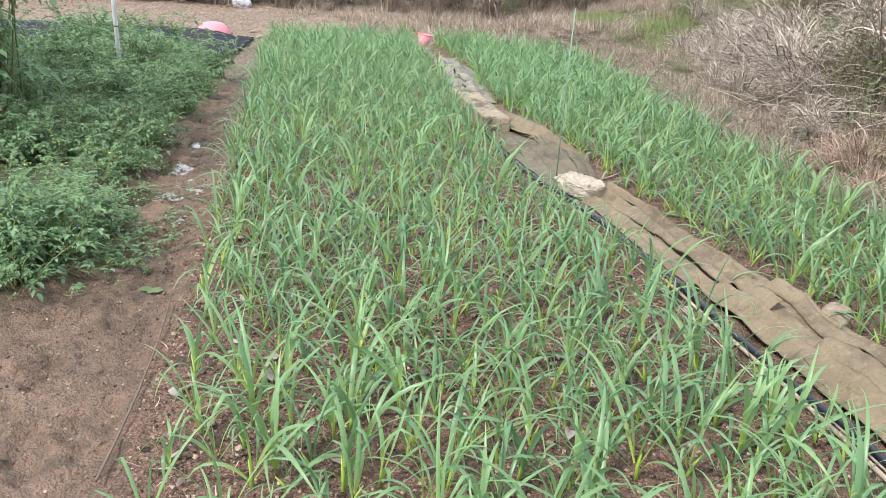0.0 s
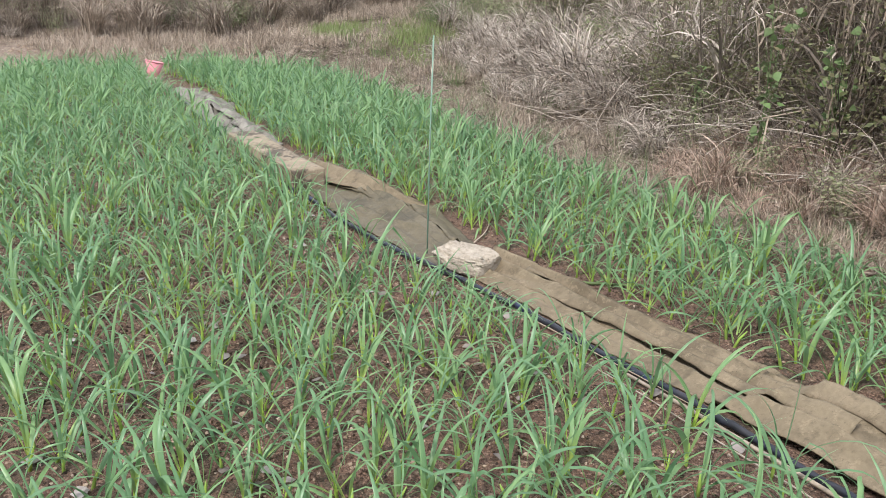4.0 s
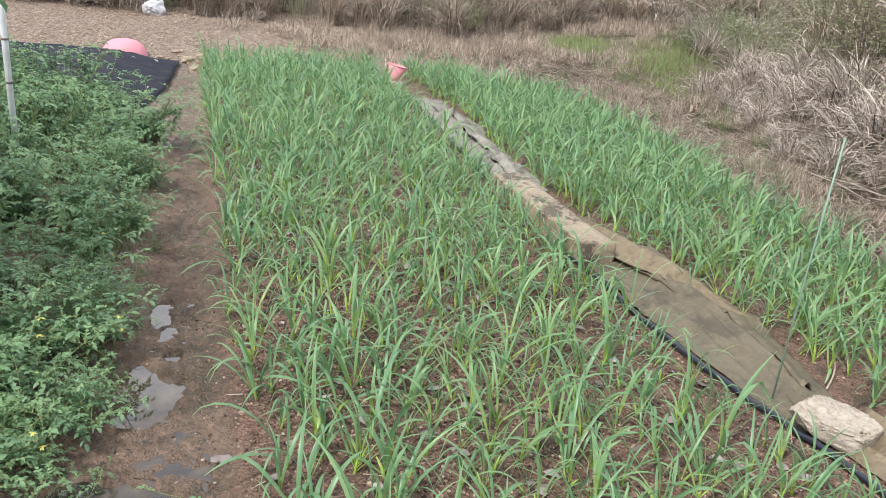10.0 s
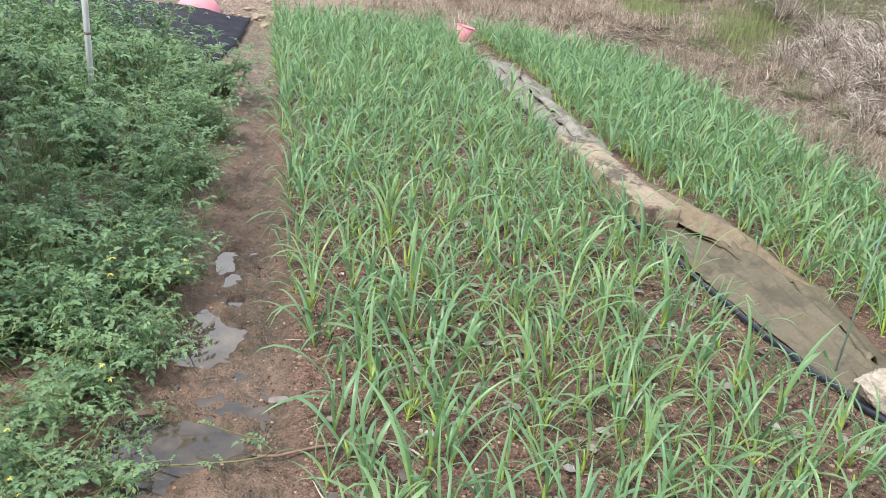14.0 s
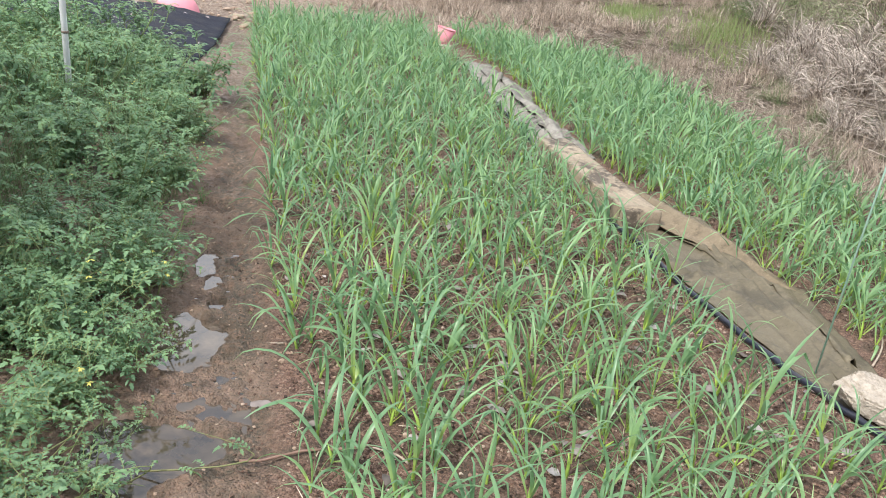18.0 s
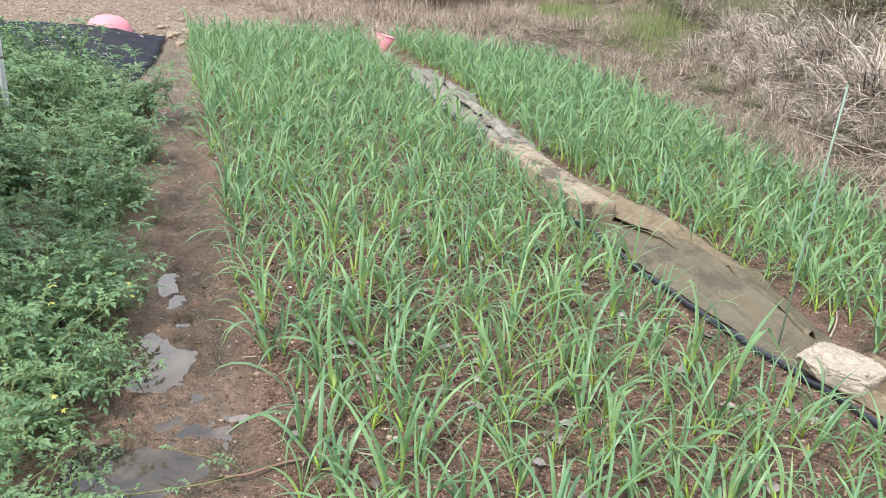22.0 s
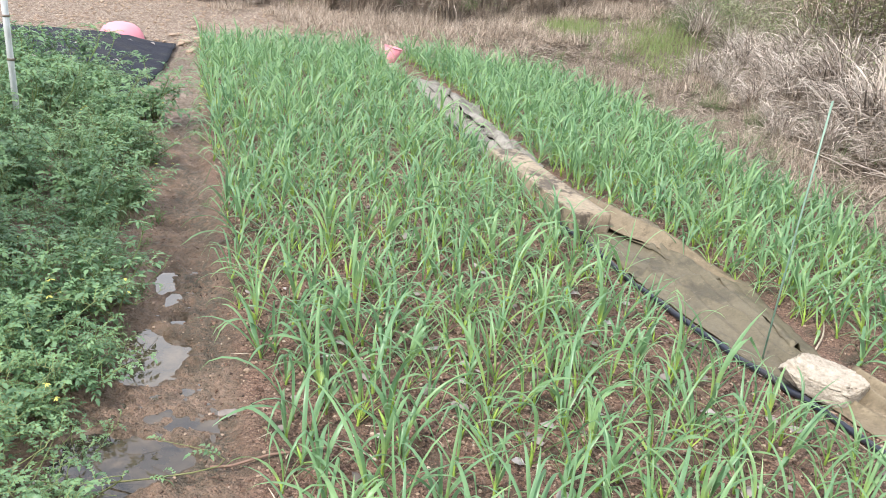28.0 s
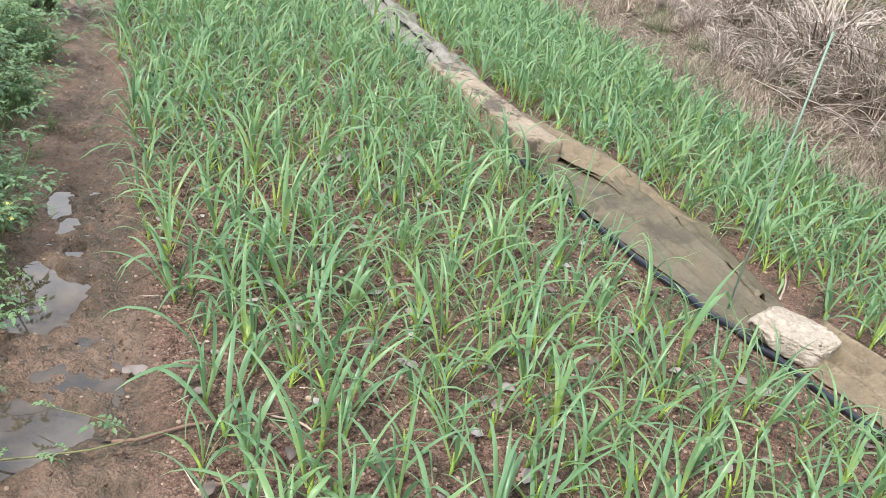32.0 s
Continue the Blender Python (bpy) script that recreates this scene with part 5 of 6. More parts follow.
def build_margin():
    g = np.random.default_rng(51)
    low = Stock([thing_of("dry_grass_tuft", "low tuft of withered pinkish straw on the dry margin", "dry grass", "dry grass tufts", [("blade_tuft", clump(500 + k, 150, 0.2, 0.26, 0.6, 1.0, 0.0065, M_STRAW, 0.35, 5), M_STRAW if k % 2 else M_RUST)]) for k in range(6)])
    tangle = Stock([thing_of("dead_reed_clump", "collapsed clump of ash-grey dead reed leaves", "dead reeds", "dead reed clumps", [("blade_tuft", heap(540 + k, 210, 0.42, (0.5, 0.68, 0.85)[k % 3], 0.6, 0.019), M_ASHEN), ("stalk_tuft", clump(560 + k, 34, 0.35, 0.95, 0.9, 0.5, 0.014, M_STRAW, 0.12, 5), M_STRAW)]) for k in range(6)])
    reeds = []
    for k in range(5):
        c, l = tall_reed(580 + k)
        reeds.append(thing_of("tall_reed_clump", "tall dry reed clump with hanging tan leaves", "reeds", "tall dry reeds", [("cane", c, M_TWIG if k % 2 else M_STRAW), ("foliage", l, M_RUST if k % 3 else M_ASHEN)]))
    reeds = Stock(reeds)
    shrubs = []
    for k in range(6):
        w, l = shrub(620 + k, 0.9, 0.45, 20, 60, 0.042 if k % 2 else 0.03)
        shrubs.append(thing_of("shrub", "scrubby olive green shrub with thin grey twigs", "shrub", "shrubs on the bank", [("twig_mass", w, M_TWIG), ("foliage", l, M_SHRUB if k % 3 else M_WEED)]))
    shrubs = Stock(shrubs)
    bramble = []
    for k in range(4):
        w, l = shrub(660 + k, 1.5, 0.6, 40, 10, 0.04)
        bramble.append(thing_of("bramble", "bare grey-brown bramble thicket with few leaves", "bramble", "brambles on the bank", [("twig_mass", w, M_TWIG), ("foliage", l, M_SHRUB)]))
    bramble = Stock(bramble)
    tussocks = Stock([thing_of("dry_grass_tussock", "big tussock of dry tan grass with long hanging blades", "dry grass", "dry grass tussocks", [("blade_tuft", tussock(680 + k, 230, 1.35, 0.016), M_STRAW if k % 2 else M_RUST)]) for k in range(5)])

    # beside the right-hand bed
    for u in np.arange(-3.4, 8.2, 0.2):
        for dv in (0.12, 0.36, 0.62):
            if g.random() < 0.85:
                low.put(g, u + g.normal(0, 0.08), float(right_edge(u)) + dv + g.normal(0, 0.07), g.uniform(0.5, 1.05))
    for u in np.arange(-3.2, 6.4, 0.3):
        for dv in (0.9, 1.15, 1.45, 1.8, 2.2, 2.6):
            tangle.put(g, u + g.normal(0, 0.1), float(right_edge(u)) + dv + 0.16 * max(0, u - 2.5) + g.normal(0, 0.1), g.uniform(0.35, 0.6) if dv < 1.3 else g.uniform(0.55, 1.0))
    for u in np.arange(-3.2, 1.4, 0.3):
        for dv in (1.45, 1.95, 2.5):
            reeds.put(g, u + g.normal(0, 0.1), float(right_edge(u)) + dv + g.normal(0, 0.12), g.uniform(0.75, 1.1), 0, 9)
    for u in np.arange(1.2, 6.5, 0.42):
        for dv in (2.5, 3.1, 3.8):
            r = g.random()
            (shrubs if r < 0.62 else tussocks if r < 0.76 and dv > 2.8 else tangle).put(g, u + g.normal(0, 0.15), float(right_edge(u)) + dv + 0.2 * max(0, u - 3) + g.normal(0, 0.2), g.uniform(0.6, 1.0))
    for u in np.arange(-1.0, 6.5, 0.7):
        for dv in (4.6, 5.6):
            (reeds if g.random() < 0.2 else tussocks).put(g, u + g.normal(0, 0.2), float(right_edge(u)) + dv + g.normal(0, 0.3), g.uniform(0.9, 1.3))
    thicket = []
    for k in range(4):
        w, l = shrub(690 + k, 1.35, 0.5, 55, 22, 0.045)
        thicket.append(thing_of("thorn_bush", "dark brown thorn bush with sparse dull olive leaves", "bush", "thorn bushes in the thicket", [("twig_mass", w, M_DARKTWIG), ("foliage", l, M_DULL)]))
    thicket = Stock(thicket)
    for u in np.arange(-0.3, 2.0, 0.36):
        for dv in (1.5, 2.0):
            thicket.put(g, u + g.normal(0, 0.12), float(right_edge(u)) + dv + g.normal(0, 0.12), g.uniform(0.6, 1.0))
    for u in np.arange(0.9, 2.8, 0.38):
        for dv in (2.5, 3.0):
            thicket.put(g, u + g.normal(0, 0.12), float(right_edge(u)) + dv + g.normal(0, 0.12), g.uniform(0.95, 1.25))
    for u, v in ((1.7, 2.95), (2.05, 3.1), (2.4, 3.3), (2.8, 3.45), (1.3, 2.85)):
        thicket.put(g, u, v, g.uniform(0.65, 0.85))
    # dark bushes added in place of the shaded hollow under the overhanging grass
    for u, v in ((5.3, 4.7), (5.8, 4.9), (6.3, 5.0), (6.0, 5.5), (5.2, 5.3), (7.0, 5.6)):
        thicket.put(g, u, v, g.uniform(1.0, 1.25))
    thicket.rest()
    brown = Stock([thing_of("broken_reed_heap", "low heap of broken pinkish brown reed stems", "dead reeds", "broken reed heaps", [("blade_tuft", heap(900 + k, 170, 0.4, 0.26, 0.5, 0.013), M_PINKSTRAW), ("stalk_tuft", clump(910 + k, 40, 0.35, 0.8, 1.1, 0.4, 0.011, M_PINKSTRAW, 0.12, 5), M_PINKSTRAW)]) for k in range(4)])
    for u in np.arange(-2.2, 1.1, 0.24):
        for dv in (0.35, 0.7, 1.05):
            brown.put(g, u + g.normal(0, 0.08), float(right_edge(u)) + dv + g.normal(0, 0.08), g.uniform(0.5, 0.75) * (0.75 if dv < 0.5 else 1.2))
    brown.rest()
    for u in np.arange(-1.2, 1.4, 0.45):
        shrubs.put(g, u + g.normal(0, 0.15), float(right_edge(u)) + 0.85 + g.normal(0, 0.12), g.uniform(0.45, 0.7))
    far_tufts = Pile()
    tufts = [clump(800 + k, 120, 0.2, 0.26, 0.6, 1.0, 0.0065, M_STRAW, 0.35, 5).arrays() for k in range(4)]

    def tuft(u, v, size):
        if min((u - 9.4) ** 2 + (v - 3.5) ** 2, (u - 8.3) ** 2 + (v - 4.1) ** 2, (u - 7.3) ** 2 + (v - 3.7) ** 2) < 0.4:
            return
        a = tufts[int(g.integers(0, 4))]
        far_tufts.add(a[0] @ (rot_z(g.uniform(0, 6.283)) * size).T + np.array(wpt(u, v, gz(u, v))), a[1], a[2], a[3])

    # weeds and tufts that close the slope behind the tangle
    for u in np.arange(2.6, 9.4, 0.36):
        base = float(right_edge(min(u, 7.0)))
        for dv in (2.1, 2.5, 2.95, 3.5, 4.2, 5.0):
            (shrubs if g.random() < 0.6 else tangle).put(g, u + g.normal(0, 0.14), base + dv + 0.1 * max(0, u - 4) + g.normal(0, 0.16), g.uniform(0.5, 0.95))
    for _ in range(120):
        u = g.uniform(4.5, 9.6)
        tuft(u, float(right_edge(min(u, 7.0))) + g.uniform(0.5, 2.4), g.uniform(0.5, 1.0))
    # beyond the far ends of the beds
    for u, count, lo in ((8.6, 9, 1.0), (9.0, 12, 0.4), (9.4, 14, -0.4), (9.8, 18, -0.8), (10.2, 20, -1.0), (10.8, 18, -2.0)):
        for v in np.linspace(lo, 5.2, count):
            tuft(u + g.normal(0, 0.25), v + g.normal(0, 0.2), g.uniform(0.6, 1.3))
    for u, lo, hi, n in ((11.2, 1.0, 6, 12), (11.75, -9, -1.2, 20), (12.1, -9, 6, 34), (12.6, -10, 6, 34), (13.2, -10, 7, 30), (14.0, -11, 8, 26), (15.2, -12, 10, 22)):
        for v in np.linspace(lo, hi, n):
            r = g.random()
            (reeds if r < 0.1 and u > 12.3 else tussocks if r < 0.52 else tangle if r < 0.74 else bramble if r < 0.84 else shrubs).put(g, u + g.normal(0, 0.15), v + g.normal(0, 0.15), g.uniform(0.6, 0.95) if u < 12.3 else g.uniform(0.85, 1.3))
    for _ in range(130):
        tuft(g.uniform(9.3, 12.0), g.uniform(-0.8, 5.5), g.uniform(0.5, 1.1))
    for u in np.arange(6.6, 11.6, 0.6):
        for dv in (0, 0.6, 1.3, 2.2, 3.3, 4.6):
            r = g.random()
            v = 4.25 + 0.05 * (u - 6.6) + dv
            (low if dv == 0 else tussocks if r < 0.3 and dv > 1.0 else tangle if r < 0.42 else bramble if r < 0.48 else shrubs).put(g, u + g.normal(0, 0.2), v + g.normal(0, 0.2), g.uniform(0.7, 1.15))
    tagged(new("withered_grass", far_tufts.mesh("withered_grass", M_STRAW)), "withered brown grass at the foot of the bank", "dry grass", kind="stuff")
    plume = []
    for k in range(3):
        gg = np.random.default_rng(700 + k)
        stalk, seed = Pile(), Pile()
        for _ in range(5):
            az = gg.uniform(0, 6.283)
            pts = blade_path(gg, abs(gg.normal(0.1, 0.12)), gg.uniform(1.3, 1.7), gg.uniform(0.5, 1.0), az, 9, 0.05)
            tube(stalk, pts, 0.004, 4, gg.random(), cap=False)
            d = pts[-1] - pts[-2]
            d /= np.linalg.norm(d)
            for q in range(11):
                o = pts[-1] - d * gg.uniform(0, 0.16)
                turn = az + gg.normal(0, 0.3)
                lp = blade_path(gg, 0.75 + gg.normal(0, 0.22), gg.uniform(0.26, 0.46), 1.0, turn, 7, 0.04) + o
                for roll in (0.0, 1.2, 2.4):
                    sd = np.array([-math.sin(turn) * math.cos(roll), math.cos(turn) * math.cos(roll), math.sin(roll)])
                    strip(seed, lp + gg.normal(0, 0.003, (7, 3)), np.array([0.003, 0.008, 0.011, 0.011, 0.009, 0.006, 0.001]), sd, gg.random() * 0.6)
        plume.append(thing_of("plume_grass", "silver grass with drooping pale seed plumes", "plume grass", "plume grasses on the bank", [("stalk_tuft", stalk, M_STRAW), ("plume", seed, M_PLUME)]))
    plume = Stock(plume)
    for u, v in ((3.05, 4.0), (2.75, 4.2), (3.6, 4.4), (4.6, 4.5), (12.2, -3.6)):
        plume.put(g, u, v, g.uniform(0.78, 0.9))
    vines = []
    for k in range(2):
        gg = np.random.default_rng(720 + k)
        stem, leaf = Pile(), Pile()
        for _ in range(7):
            pts = blade_path(gg, abs(gg.normal(0.1, 0.12)), gg.uniform(0.9, 1.5), 0.2, gg.uniform(0, 6.283), 8, 0.5)
            tube(stem, pts, 0.003, 4, 0.5, cap=False)
            for q in range(9):
                o = pts[int(gg.integers(1, 8))] + gg.normal(0, 0.05, 3)
                d = gg.normal(0, 1, 3)
                d[2] = -abs(d[2]) * 0.5
                d /= np.linalg.norm(d)
                sd = np.cross(d, gg.normal(0, 1, 3))
                sd /= np.linalg.norm(sd)
                sz = gg.uniform(0.05, 0.1)
                ribbon(leaf, o + np.outer([0, 0.25, 0.6, 1.0], d) * sz, np.array([0.45, 1, 0.7, 0.05]) * sz * 0.45, sd, 0.2, gg.random())
        vines.append(thing_of("climbing_vine", "climbing vine with broad bright green leaves over dead reeds", "vine", "vines on the thicket", [("stem", stem, M_WEED), ("foliage", leaf, M_WEED)]))
    vines = Stock(vines)
    for u, v, z in ((0.5, 2.5, 0.15), (0.1, 2.75, 0.1), (6.2, 5.0, 0.2), (-0.4, 2.9, 0.2), (1.3, 2.8, 0.0)):
        vines.put(g, u, v, 0.7, z)
    golden = []
    for k in range(2):
        w, l = shrub(740 + k, 0.7, 0.2, 6, 9, 0.05)
        golden.append(thing_of("yellow_flower_weed", "upright weed with orange yellow flower heads", "weed", "flowering weeds", [("twig_mass", w, M_WEED), ("blossom", l, M_FLOWER)]))
    golden = Stock(golden)
    for u, v in ((6.6, 5.0), (6.9, 5.2)):
        golden.put(g, u, v, 0.6)
    weeds = []
    for k in range(4):
        w, l = shrub(760 + k, 0.16, 0.14, 8, 7, 0.04)
        weeds.append(thing_of("small_weed", "small green weed growing on damp soil", "weed", "small weeds", [("stem", w, M_WEED), ("foliage", l, M_WEED)]))
    weeds = Stock(weeds)
    for _ in range(34):
        weeds.put(g, g.uniform(-3.0, -1.6), g.uniform(-3.3, -2.5), g.uniform(0.2, 0.55))
    for _ in range(6):
        weeds.put(g, g.uniform(-0.5, 0.45), g.uniform(-3.2, -2.75), g.uniform(0.4, 0.8))
    for _ in range(16):
        u = g.uniform(0.5, 5.5)
        weeds.put(g, u, -2.2 + g.normal(0, 0.03), g.uniform(0.3, 0.7))
    for u, v, k in ((9.6, 1.75, 1.6), (9.3, 1.9, 1.2), (6.1, -2.75, 1.4), (5.7, -2.7, 1.5)):
        weeds.put(g, u, v, k)
    fine = Stock([thing_of("grassy_weed", "tuft of thin grey-green grassy weed between tomato plants", "weed", "grassy weeds", [("blade_tuft", clump(780 + k, 80, 0.14, 0.55, 0.4, 0.9, 0.004, M_WEED, 0.2, 6), M_WEED)]) for k in range(3)])
    for _ in range(36):
        u = g.uniform(0.8, 4.5)
        fine.put(g, u, float(tomato_edge(u)) - g.uniform(0.1, 1.3), g.uniform(0.6, 1.05))
    for _ in range(20):
        u = g.uniform(0.8, 4.0)
        fine.put(g, u, float(tomato_edge(u)) - g.uniform(-0.05, 0.4), g.uniform(0.35, 0.65))
    for _ in range(70):
        u = g.uniform(-1.3, 4.0)
        weeds.put(g, u, float(tomato_edge(u)) - g.uniform(-0.12, 0.35), g.uniform(0.7, 1.5))
    for _ in range(70):
        u = g.uniform(-2.5, 9.0)
        fine.put(g, u, float(right_edge(min(u, 7))) + g.uniform(0.15, 1.3), g.uniform(0.3, 0.6))
    for _ in range(40):
        u = g.uniform(-1.5, 9.5)
        weeds.put(g, u, float(right_edge(min(u, 7))) + g.uniform(0.1, 1.6), g.uniform(0.5, 1.1))
    for st in (plume, vines, golden, weeds, fine):
        st.rest()
    for st in (low, tangle, reeds, shrubs, bramble, tussocks):
        st.rest()


build_margin()


def scatter_blades(name, label, category, spots, g, length, width, material, flat=True):
    pile = Pile()
    us, vs = np.array([p[0] for p in spots]), np.array([p[1] for p in spots])
    zs = ground_z(us, vs)
    x, y = wxy(us, vs)
    for i in range(len(us)):
        az = g.uniform(0, 6.283)
        L = length * g.uniform(0.4, 1.3)
        if flat:
            pts = blade_path(g, 1.35 + g.normal(0, 0.12), L, g.normal(0.2, 0.15), az, 4, 0.2)
            pts[:, 2] = np.abs(pts[:, 2]) + 0.008
        else:
            pts = blade_path(g, abs(g.normal(0.1, 0.2)), L, abs(g.normal(0.7, 0.4)), az, 5, 0.15)
        w = width * g.uniform(0.5, 1.3) * (1 - 0.85 * np.linspace(0, 1, len(pts)) ** 2)
        sd = np.array([-math.sin(az), math.cos(az), g.normal(0, 0.3)])
        strip(pile, pts + [x[i], y[i], zs[i]], w / 2, sd / np.linalg.norm(sd), g.random())
    tagged(new(name, pile.mesh(name, material)), label, category, kind="stuff")


def build_scatter():
    g = np.random.default_rng(71)
    spots = []
    for _ in range(13000):
        u = g.uniform(-3.5, 9.5)
        spots.append((u, float(right_edge(min(u, 7.0))) + 0.1 + abs(g.normal(0, 0.7))))
    scatter_blades("straw_litter", "matted straw litter on the dry margin", "straw", spots, g, 0.27, 0.009, M_RUST)
    spots = [(g.uniform(8.4, 12.2), g.uniform(-7, 6)) for _ in range(12000)]
    scatter_blades("straw_litter", "thin straw litter on the gravel bank", "straw", spots, g, 0.13, 0.006, M_RUST)
    spots = [(g.uniform(-3, 4), g.uniform(-2.15, -0.1)) for _ in range(500)]
    scatter_blades("straw_litter", "short straw bits on the garlic bed's soil", "straw", spots, g, 0.07, 0.004, M_STRAW)
    crossed = Pile()
    for _ in range(480):
        u = g.uniform(-2.2, 4.2)
        v = float(right_edge(u)) + 0.6 + abs(g.normal(0, 0.55)) + 0.12 * max(0, u - 2)
        L, a, tip = g.uniform(0.2, 0.75), g.uniform(0, 6.283), g.normal(0, 0.25)
        o = np.array(wpt(u, v, gz(u, v) + 0.03 + 0.45 * g.random() ** 1.5 * min(1, (v - float(right_edge(u))) / 0.9)))
        d = np.array([math.cos(a), math.sin(a), tip])
        t = np.linspace(-0.5, 0.5, 4)
        pts = o + np.outer(t * L, d) + np.outer(0.06 * L * np.cos(t * 3), [0, 0, 1])
        pts[:, 2] = np.maximum(pts[:, 2], gz(u, v) + 0.01)
        tube(crossed, pts, g.uniform(0.0015, 0.0035), 4, g.random(), cap=False)
    tagged(new("fallen_canes", crossed.mesh("fallen_canes", M_ASHEN)), "criss-crossed fallen reed canes on the dry margin", "reed canes", kind="stuff")
    spots = []
    for cu, cv, ru, rv, n in ((9.6, 3.3, 0.6, 0.4, 1800), (9.0, 4.6, 0.6, 0.6, 1400), (8.0, 3.9, 0.5, 0.6, 1500), (7.2, 3.6, 0.8, 0.6, 900), (6.3, 4.2, 0.6, 0.5, 600)):
        spots += [(cu + g.normal(0, ru * 0.6), cv + g.normal(0, rv * 0.6)) for _ in range(n)]
    scatter_blades("green_grass", "patch of fresh green grass at the foot of the bank", "grass", spots, g, 0.12, 0.007, M_GRASS, False)
    pebbles = Pile()
    s, f = cube_sphere(2)

    def stones(n, area, size, shape=0.7):
        u, v = g.uniform(area[0], area[1], n), g.uniform(area[2], area[3], n)
        z = ground_z(u, v)
        x, y = wxy(u, v)
        for i in range(n):
            r = size * g.uniform(0.4, 1.0) ** 2 * 1.6
            p = (s * (1 + g.normal(0, 0.12, (len(s), 1)))) @ any_rotation().T * [r, r * 0.9, r * shape]
            pebbles.add(p + [x[i], y[i], z[i] + r * 0.25], f, 0.3, g.random())

    stones(5200, (-3.0, 3.5, -2.15, 0.0), 0.0048)
    stones(220, (-3.0, 3.5, -2.15, 0.0), 0.009)
    stones(900, (-2.6, 3.0, 0.35, 1.7), 0.005)
    stones(500, (-3.0, 5.0, -2.6, -2.1), 0.0045)
    stones(3200, (8.4, 12.6, -7.0, 3.0), 0.017)
    tagged(new("pebbles", pebbles.mesh("pebbles", M_PEBBLE, False)), "small brown and grey pebbles scattered over the soil", "pebbles", kind="stuff")
    clods = Pile()
    s1, f1 = cube_sphere(1)

    def crumbs(n, area, size):
        u, v = g.uniform(area[0], area[1], n), g.uniform(area[2], area[3], n)
        z = ground_z(u, v)
        x, y = wxy(u, v)
        for i in range(n):
            r = size * g.uniform(0.35, 1.0) ** 2
            p = (s1 * (1 + g.normal(0, 0.25, (8, 1)))) @ any_rotation().T * r
            clods.add(p + [x[i], y[i], z[i] + r * 0.3], f1, 0.3, g.random())

    crumbs(42000, (-2.9, 2.6, -2.12, 0.0), 0.0075)
    crumbs(12000, (-2.6, 2.6, 0.35, 1.7), 0.0075)
    crumbs(900, (-3.0, 1.6, -2.28, -2.1), 0.007)
    crumbs(900, (-3.2, -1.6, -3.4, -2.5), 0.007)
    crumbs(6000, (2.6, 8.0, -2.12, 0.0), 0.014)
    tagged(new("soil_crumbs", clods.mesh("soil_crumbs", M_CLOD, False)), "loose crumbs of reddish brown soil", "soil", kind="stuff")
    lumps = Pile()
    for _ in range(2200):
        u, v = g.uniform(-3.0, 2.6), g.uniform(-2.62, -2.14)
        if float(puddle_depth(np.array([u]), np.array([v]))[0]) > 0.15:
            continue
        r = 0.0025 + 0.0065 * g.random() ** 2
        p = (s1 * (1 + g.normal(0, 0.3, (8, 1)))) @ any_rotation().T * [r, r, r * 0.6]
        x, y = wxy(u, v)
        lumps.add(p + [x, y, gz(u, v)], f1, 0.3, g.random())
    tagged(new("mud_crumbs", lumps.mesh("mud_crumbs", M_MUDLUMP, False)), "small crumbs of trodden brown mud on the path", "mud", kind="stuff")
    dead = Pile()
    for k in range(320):
        u, v = g.uniform(-2.8, 4.0), g.uniform(-2.12, -0.1)
        L, a = g.uniform(0.025, 0.065), g.uniform(0, 6.283)
        d = np.array([math.cos(a), math.sin(a), g.normal(0, 0.12)])
        o = np.array(wpt(u, v, gz(u, v) + 0.012))
        t = np.array([0, 0.3, 0.7, 1.0])
        pts = o + np.outer(t * L, d) + np.outer(np.sin(t * 3.1) * L * g.normal(0.12, 0.12), [0, 0, 1])
        ribbon(dead, pts, np.array([0.1, 0.8, 0.7, 0.1]) * L * 0.4, np.array([-d[1], d[0], g.normal(0, 0.25)]), g.normal(0.2, 0.2), g.random())
    tagged(new("dead_leaves", dead.mesh("dead_leaves", M_DEADLEAF)), "curled grey-brown dead leaves lying on the soil", "dead leaves", kind="stuff")


build_scatter()


def broken_cane(u, v, tall, az, reach, label):
    """A snapped reed: an upright stub with its top bent over sideways."""
    root = new("broken_cane")
    tagged(root, label, "reed cane")
    x, y = wxy(u, v)
    z = gz(u, v)
    knee = np.array([x + 0.02, y, z + tall])
    up, arm = Pile(), Pile()
    tube(up, [(x, y, z - 0.03), (x + 0.005, y, z + tall * 0.5), knee], 0.0052, 6, 0.5)
    d = np.array([math.cos(az), math.sin(az), 0.12])
    tube(arm, [knee - d * 0.04, knee + d * reach * 0.5, knee + d * reach], [0.005, 0.0045, 0.0025], 6, 0.45)
    for nm, p in (("stub", up), ("bent_top", arm)):
        ob = new(nm, p.mesh(nm, M_STRAW))
        ob.parent = root


broken_cane(0.25, 2.22, 0.52, 0.5, 0.55, "snapped pale reed cane standing upright in the dry margin")
broken_cane(-0.6, 2.15, 0.3, 0.2, 0.8, "snapped pale reed cane leaning in the dry margin")


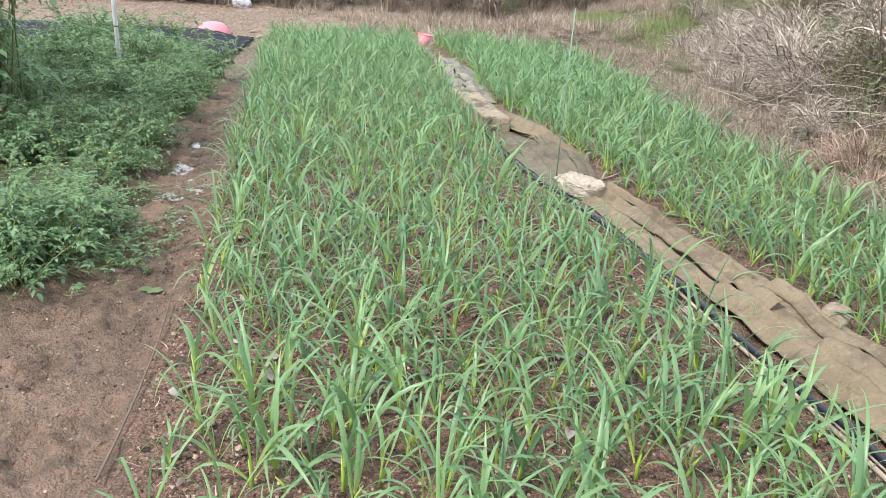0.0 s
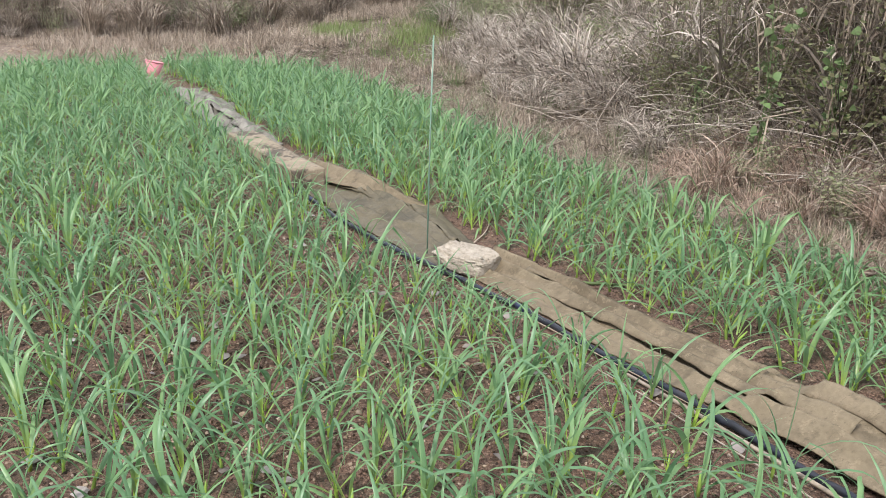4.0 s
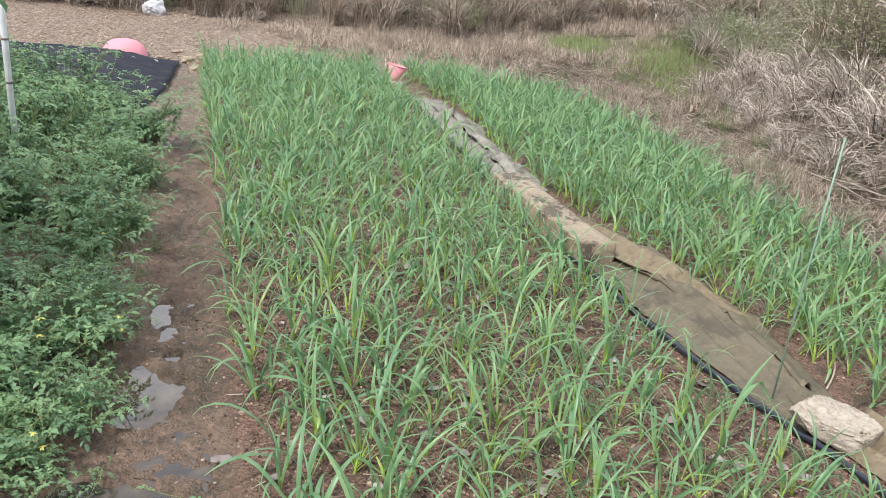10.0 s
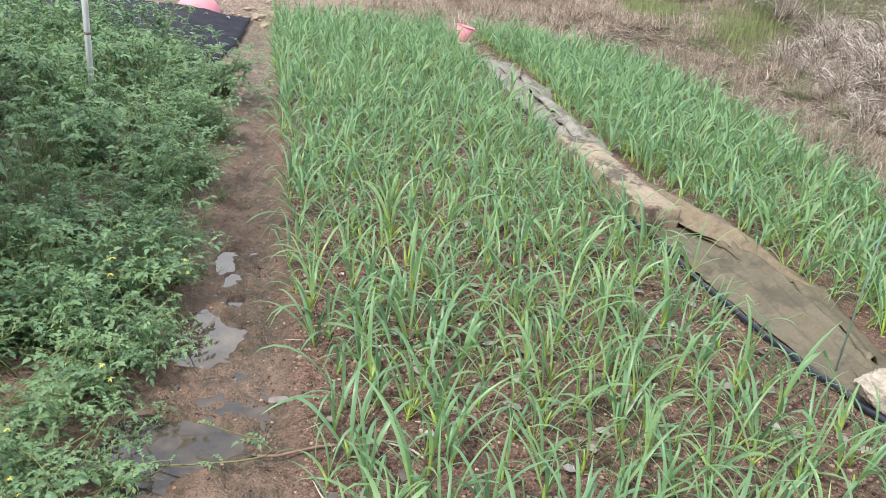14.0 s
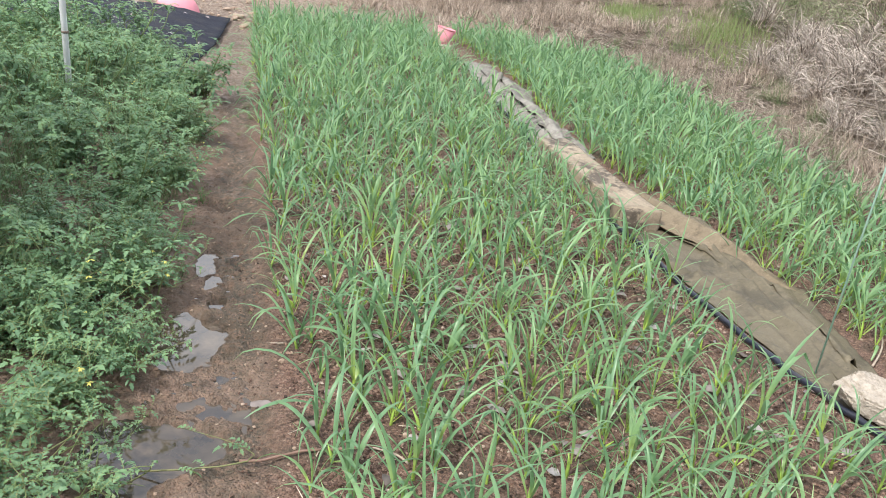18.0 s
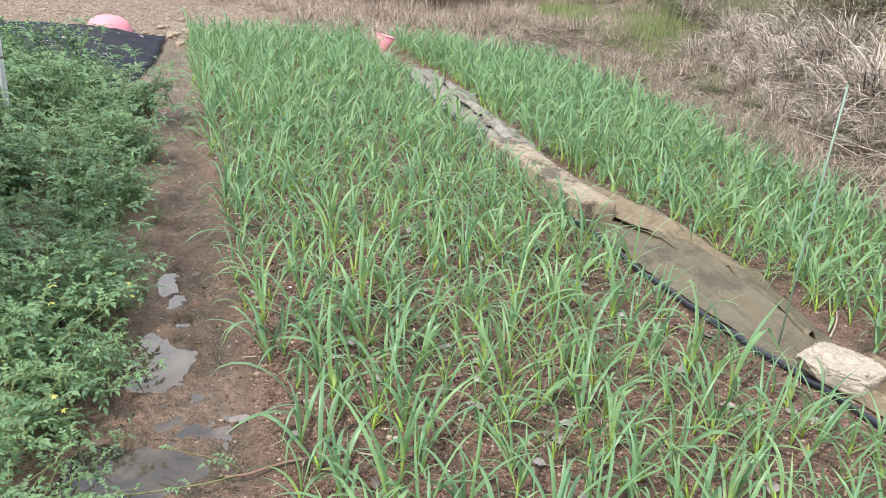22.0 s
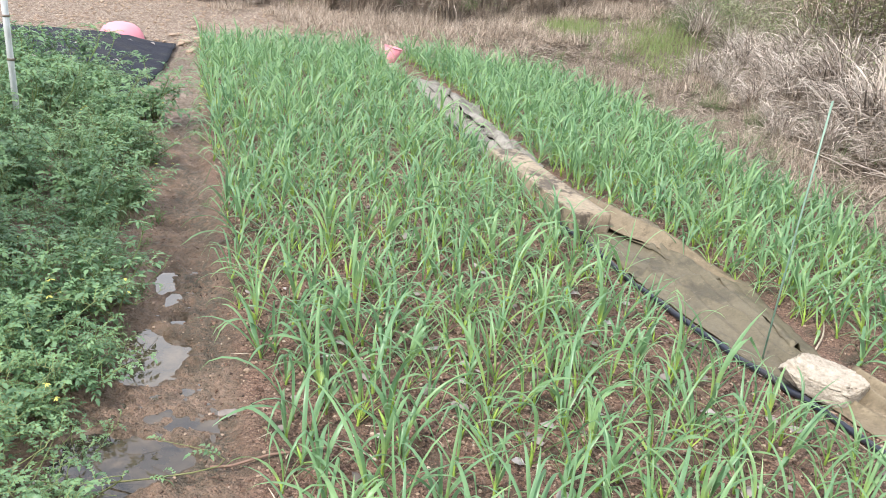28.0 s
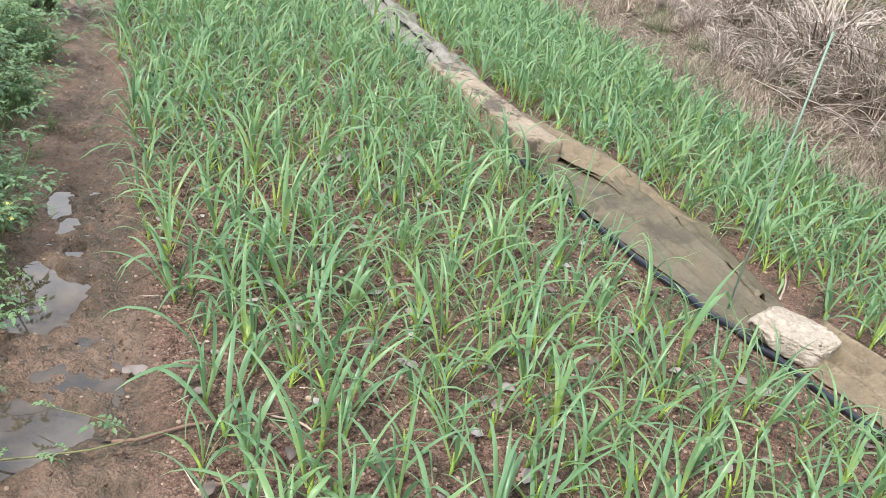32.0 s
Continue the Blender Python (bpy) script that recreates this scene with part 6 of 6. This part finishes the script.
def tree_stem(u, v, tall, lean, r, label):
    """A bare grey stem, forked near its top."""
    root = new("tree")
    tagged(root, label, "tree")
    x, y = wxy(u, v)
    z = gz(u, v)
    t = np.linspace(0, 1, 10)
    pts = np.stack([x + lean[0] * t**1.3 + 0.03 * np.sin(t * 7), y + lean[1] * t**1.3 + 0.03 * np.cos(t * 5), z - 0.1 + tall * t], -1)
    trunk, limb = Pile(), Pile()
    tube(trunk, pts, r * (1 - 0.45 * t), 9, 0.4)
    for k in (3, 5, 6, 8):
        a = k * 2.1
        d = np.array([math.cos(a), math.sin(a), 0.9]) * tall * 0.13
        tube(limb, [pts[k], pts[k] + d * 0.5 + [0, 0, 0.02], pts[k] + d, pts[k] + d * 1.5 + [0.03, 0, 0.08]], [r * 0.35, r * 0.28, r * 0.2, r * 0.08], 6, 0.5)
    for nm, p in (("trunk", trunk), ("limb", limb)):
        ob = new(nm, p.mesh(nm, M_TWIG))
        ob.parent = root


tree_stem(-0.3, 2.75, 2.3, (0.1, 0.05), 0.035, "slim grey tree stem standing in the reed thicket")
tree_stem(0.15, 3.1, 2.2, (-0.15, 0.1), 0.028, "slim grey tree stem leaning out of the thicket")
tree_stem(1.0, 3.3, 1.9, (0.2, 0.0), 0.022, "thin bare tree stem behind the dead reeds")


def dead_leaf(u, v, size, turn, label, material=None):
    pile = Pile()
    t = np.linspace(0, 1, 7)
    pts = np.stack([(t - 0.5) * size, 0.1 * size * np.sin(t * 5), 0.01 + 0.08 * size * np.sin(t * 6) ** 2], -1)
    ribbon(pile, pts, size * 0.34 * np.array([0.1, 0.7, 0.55, 1.0, 0.6, 0.7, 0.05]), np.array([0, 1, 0.1]), 0.25, 0.6)
    ob = new("dead_leaf", pile.mesh("dead_leaf", material or M_DEADLEAF))
    ob.matrix_basis = place(u, v, gz(u, v) + 0.012, turn)
    tagged(ob, label, "dead leaf")


film_rng = np.random.default_rng(29)
for _ in range(22):
    fu, fv = film_rng.uniform(6.0, 8.1), film_rng.uniform(-4.6, -2.6)
    bit = Pile()
    k = np.linspace(0, 1, 5)
    L = film_rng.uniform(0.04, 0.11)
    ribbon(bit, np.stack([(k - 0.5) * L, 0.1 * L * np.sin(k * 4), 0.02 * np.sin(k * 3.1)], -1), L * 0.22 * np.array([0.1, 0.8, 1.0, 0.7, 0.1]), np.array([0, 1, 0.1]), 0.2, film_rng.random())
    ob = new("dead_leaf", bit.mesh("dead_leaf", M_DEADLEAF))
    edge = float(np.interp(fu, [5.1, 5.6, 6.5, 8.3], [-2.75, -2.62, -2.5, -2.36]))
    ft = np.array([(fv + 6.2) / (edge + 6.2)])
    fz = max(gz(fu, fv), -0.01) + 0.016 + float(film_height(np.array([fu]), np.array([fv]), ft)[0])
    ob.matrix_basis = place(fu, fv, fz, film_rng.uniform(0, 360))
    tagged(ob, "dry grey leaf lying on the black weed film", "dead leaf")
dead_leaf(0.21, -2.21, 0.07, 20, "curled pale grey dead leaf at the edge of the path")
dead_leaf(-1.33, -1.65, 0.07, 80, "pale grey dead leaf lying on the garlic bed")
dead_leaf(-2.21, -1.77, 0.08, 130, "dark mottled dead leaf lying on the garlic bed")
dead_leaf(-1.36, -2.28, 0.1, 0, "small wilted green leaf lying on the mud path", M_WEED)
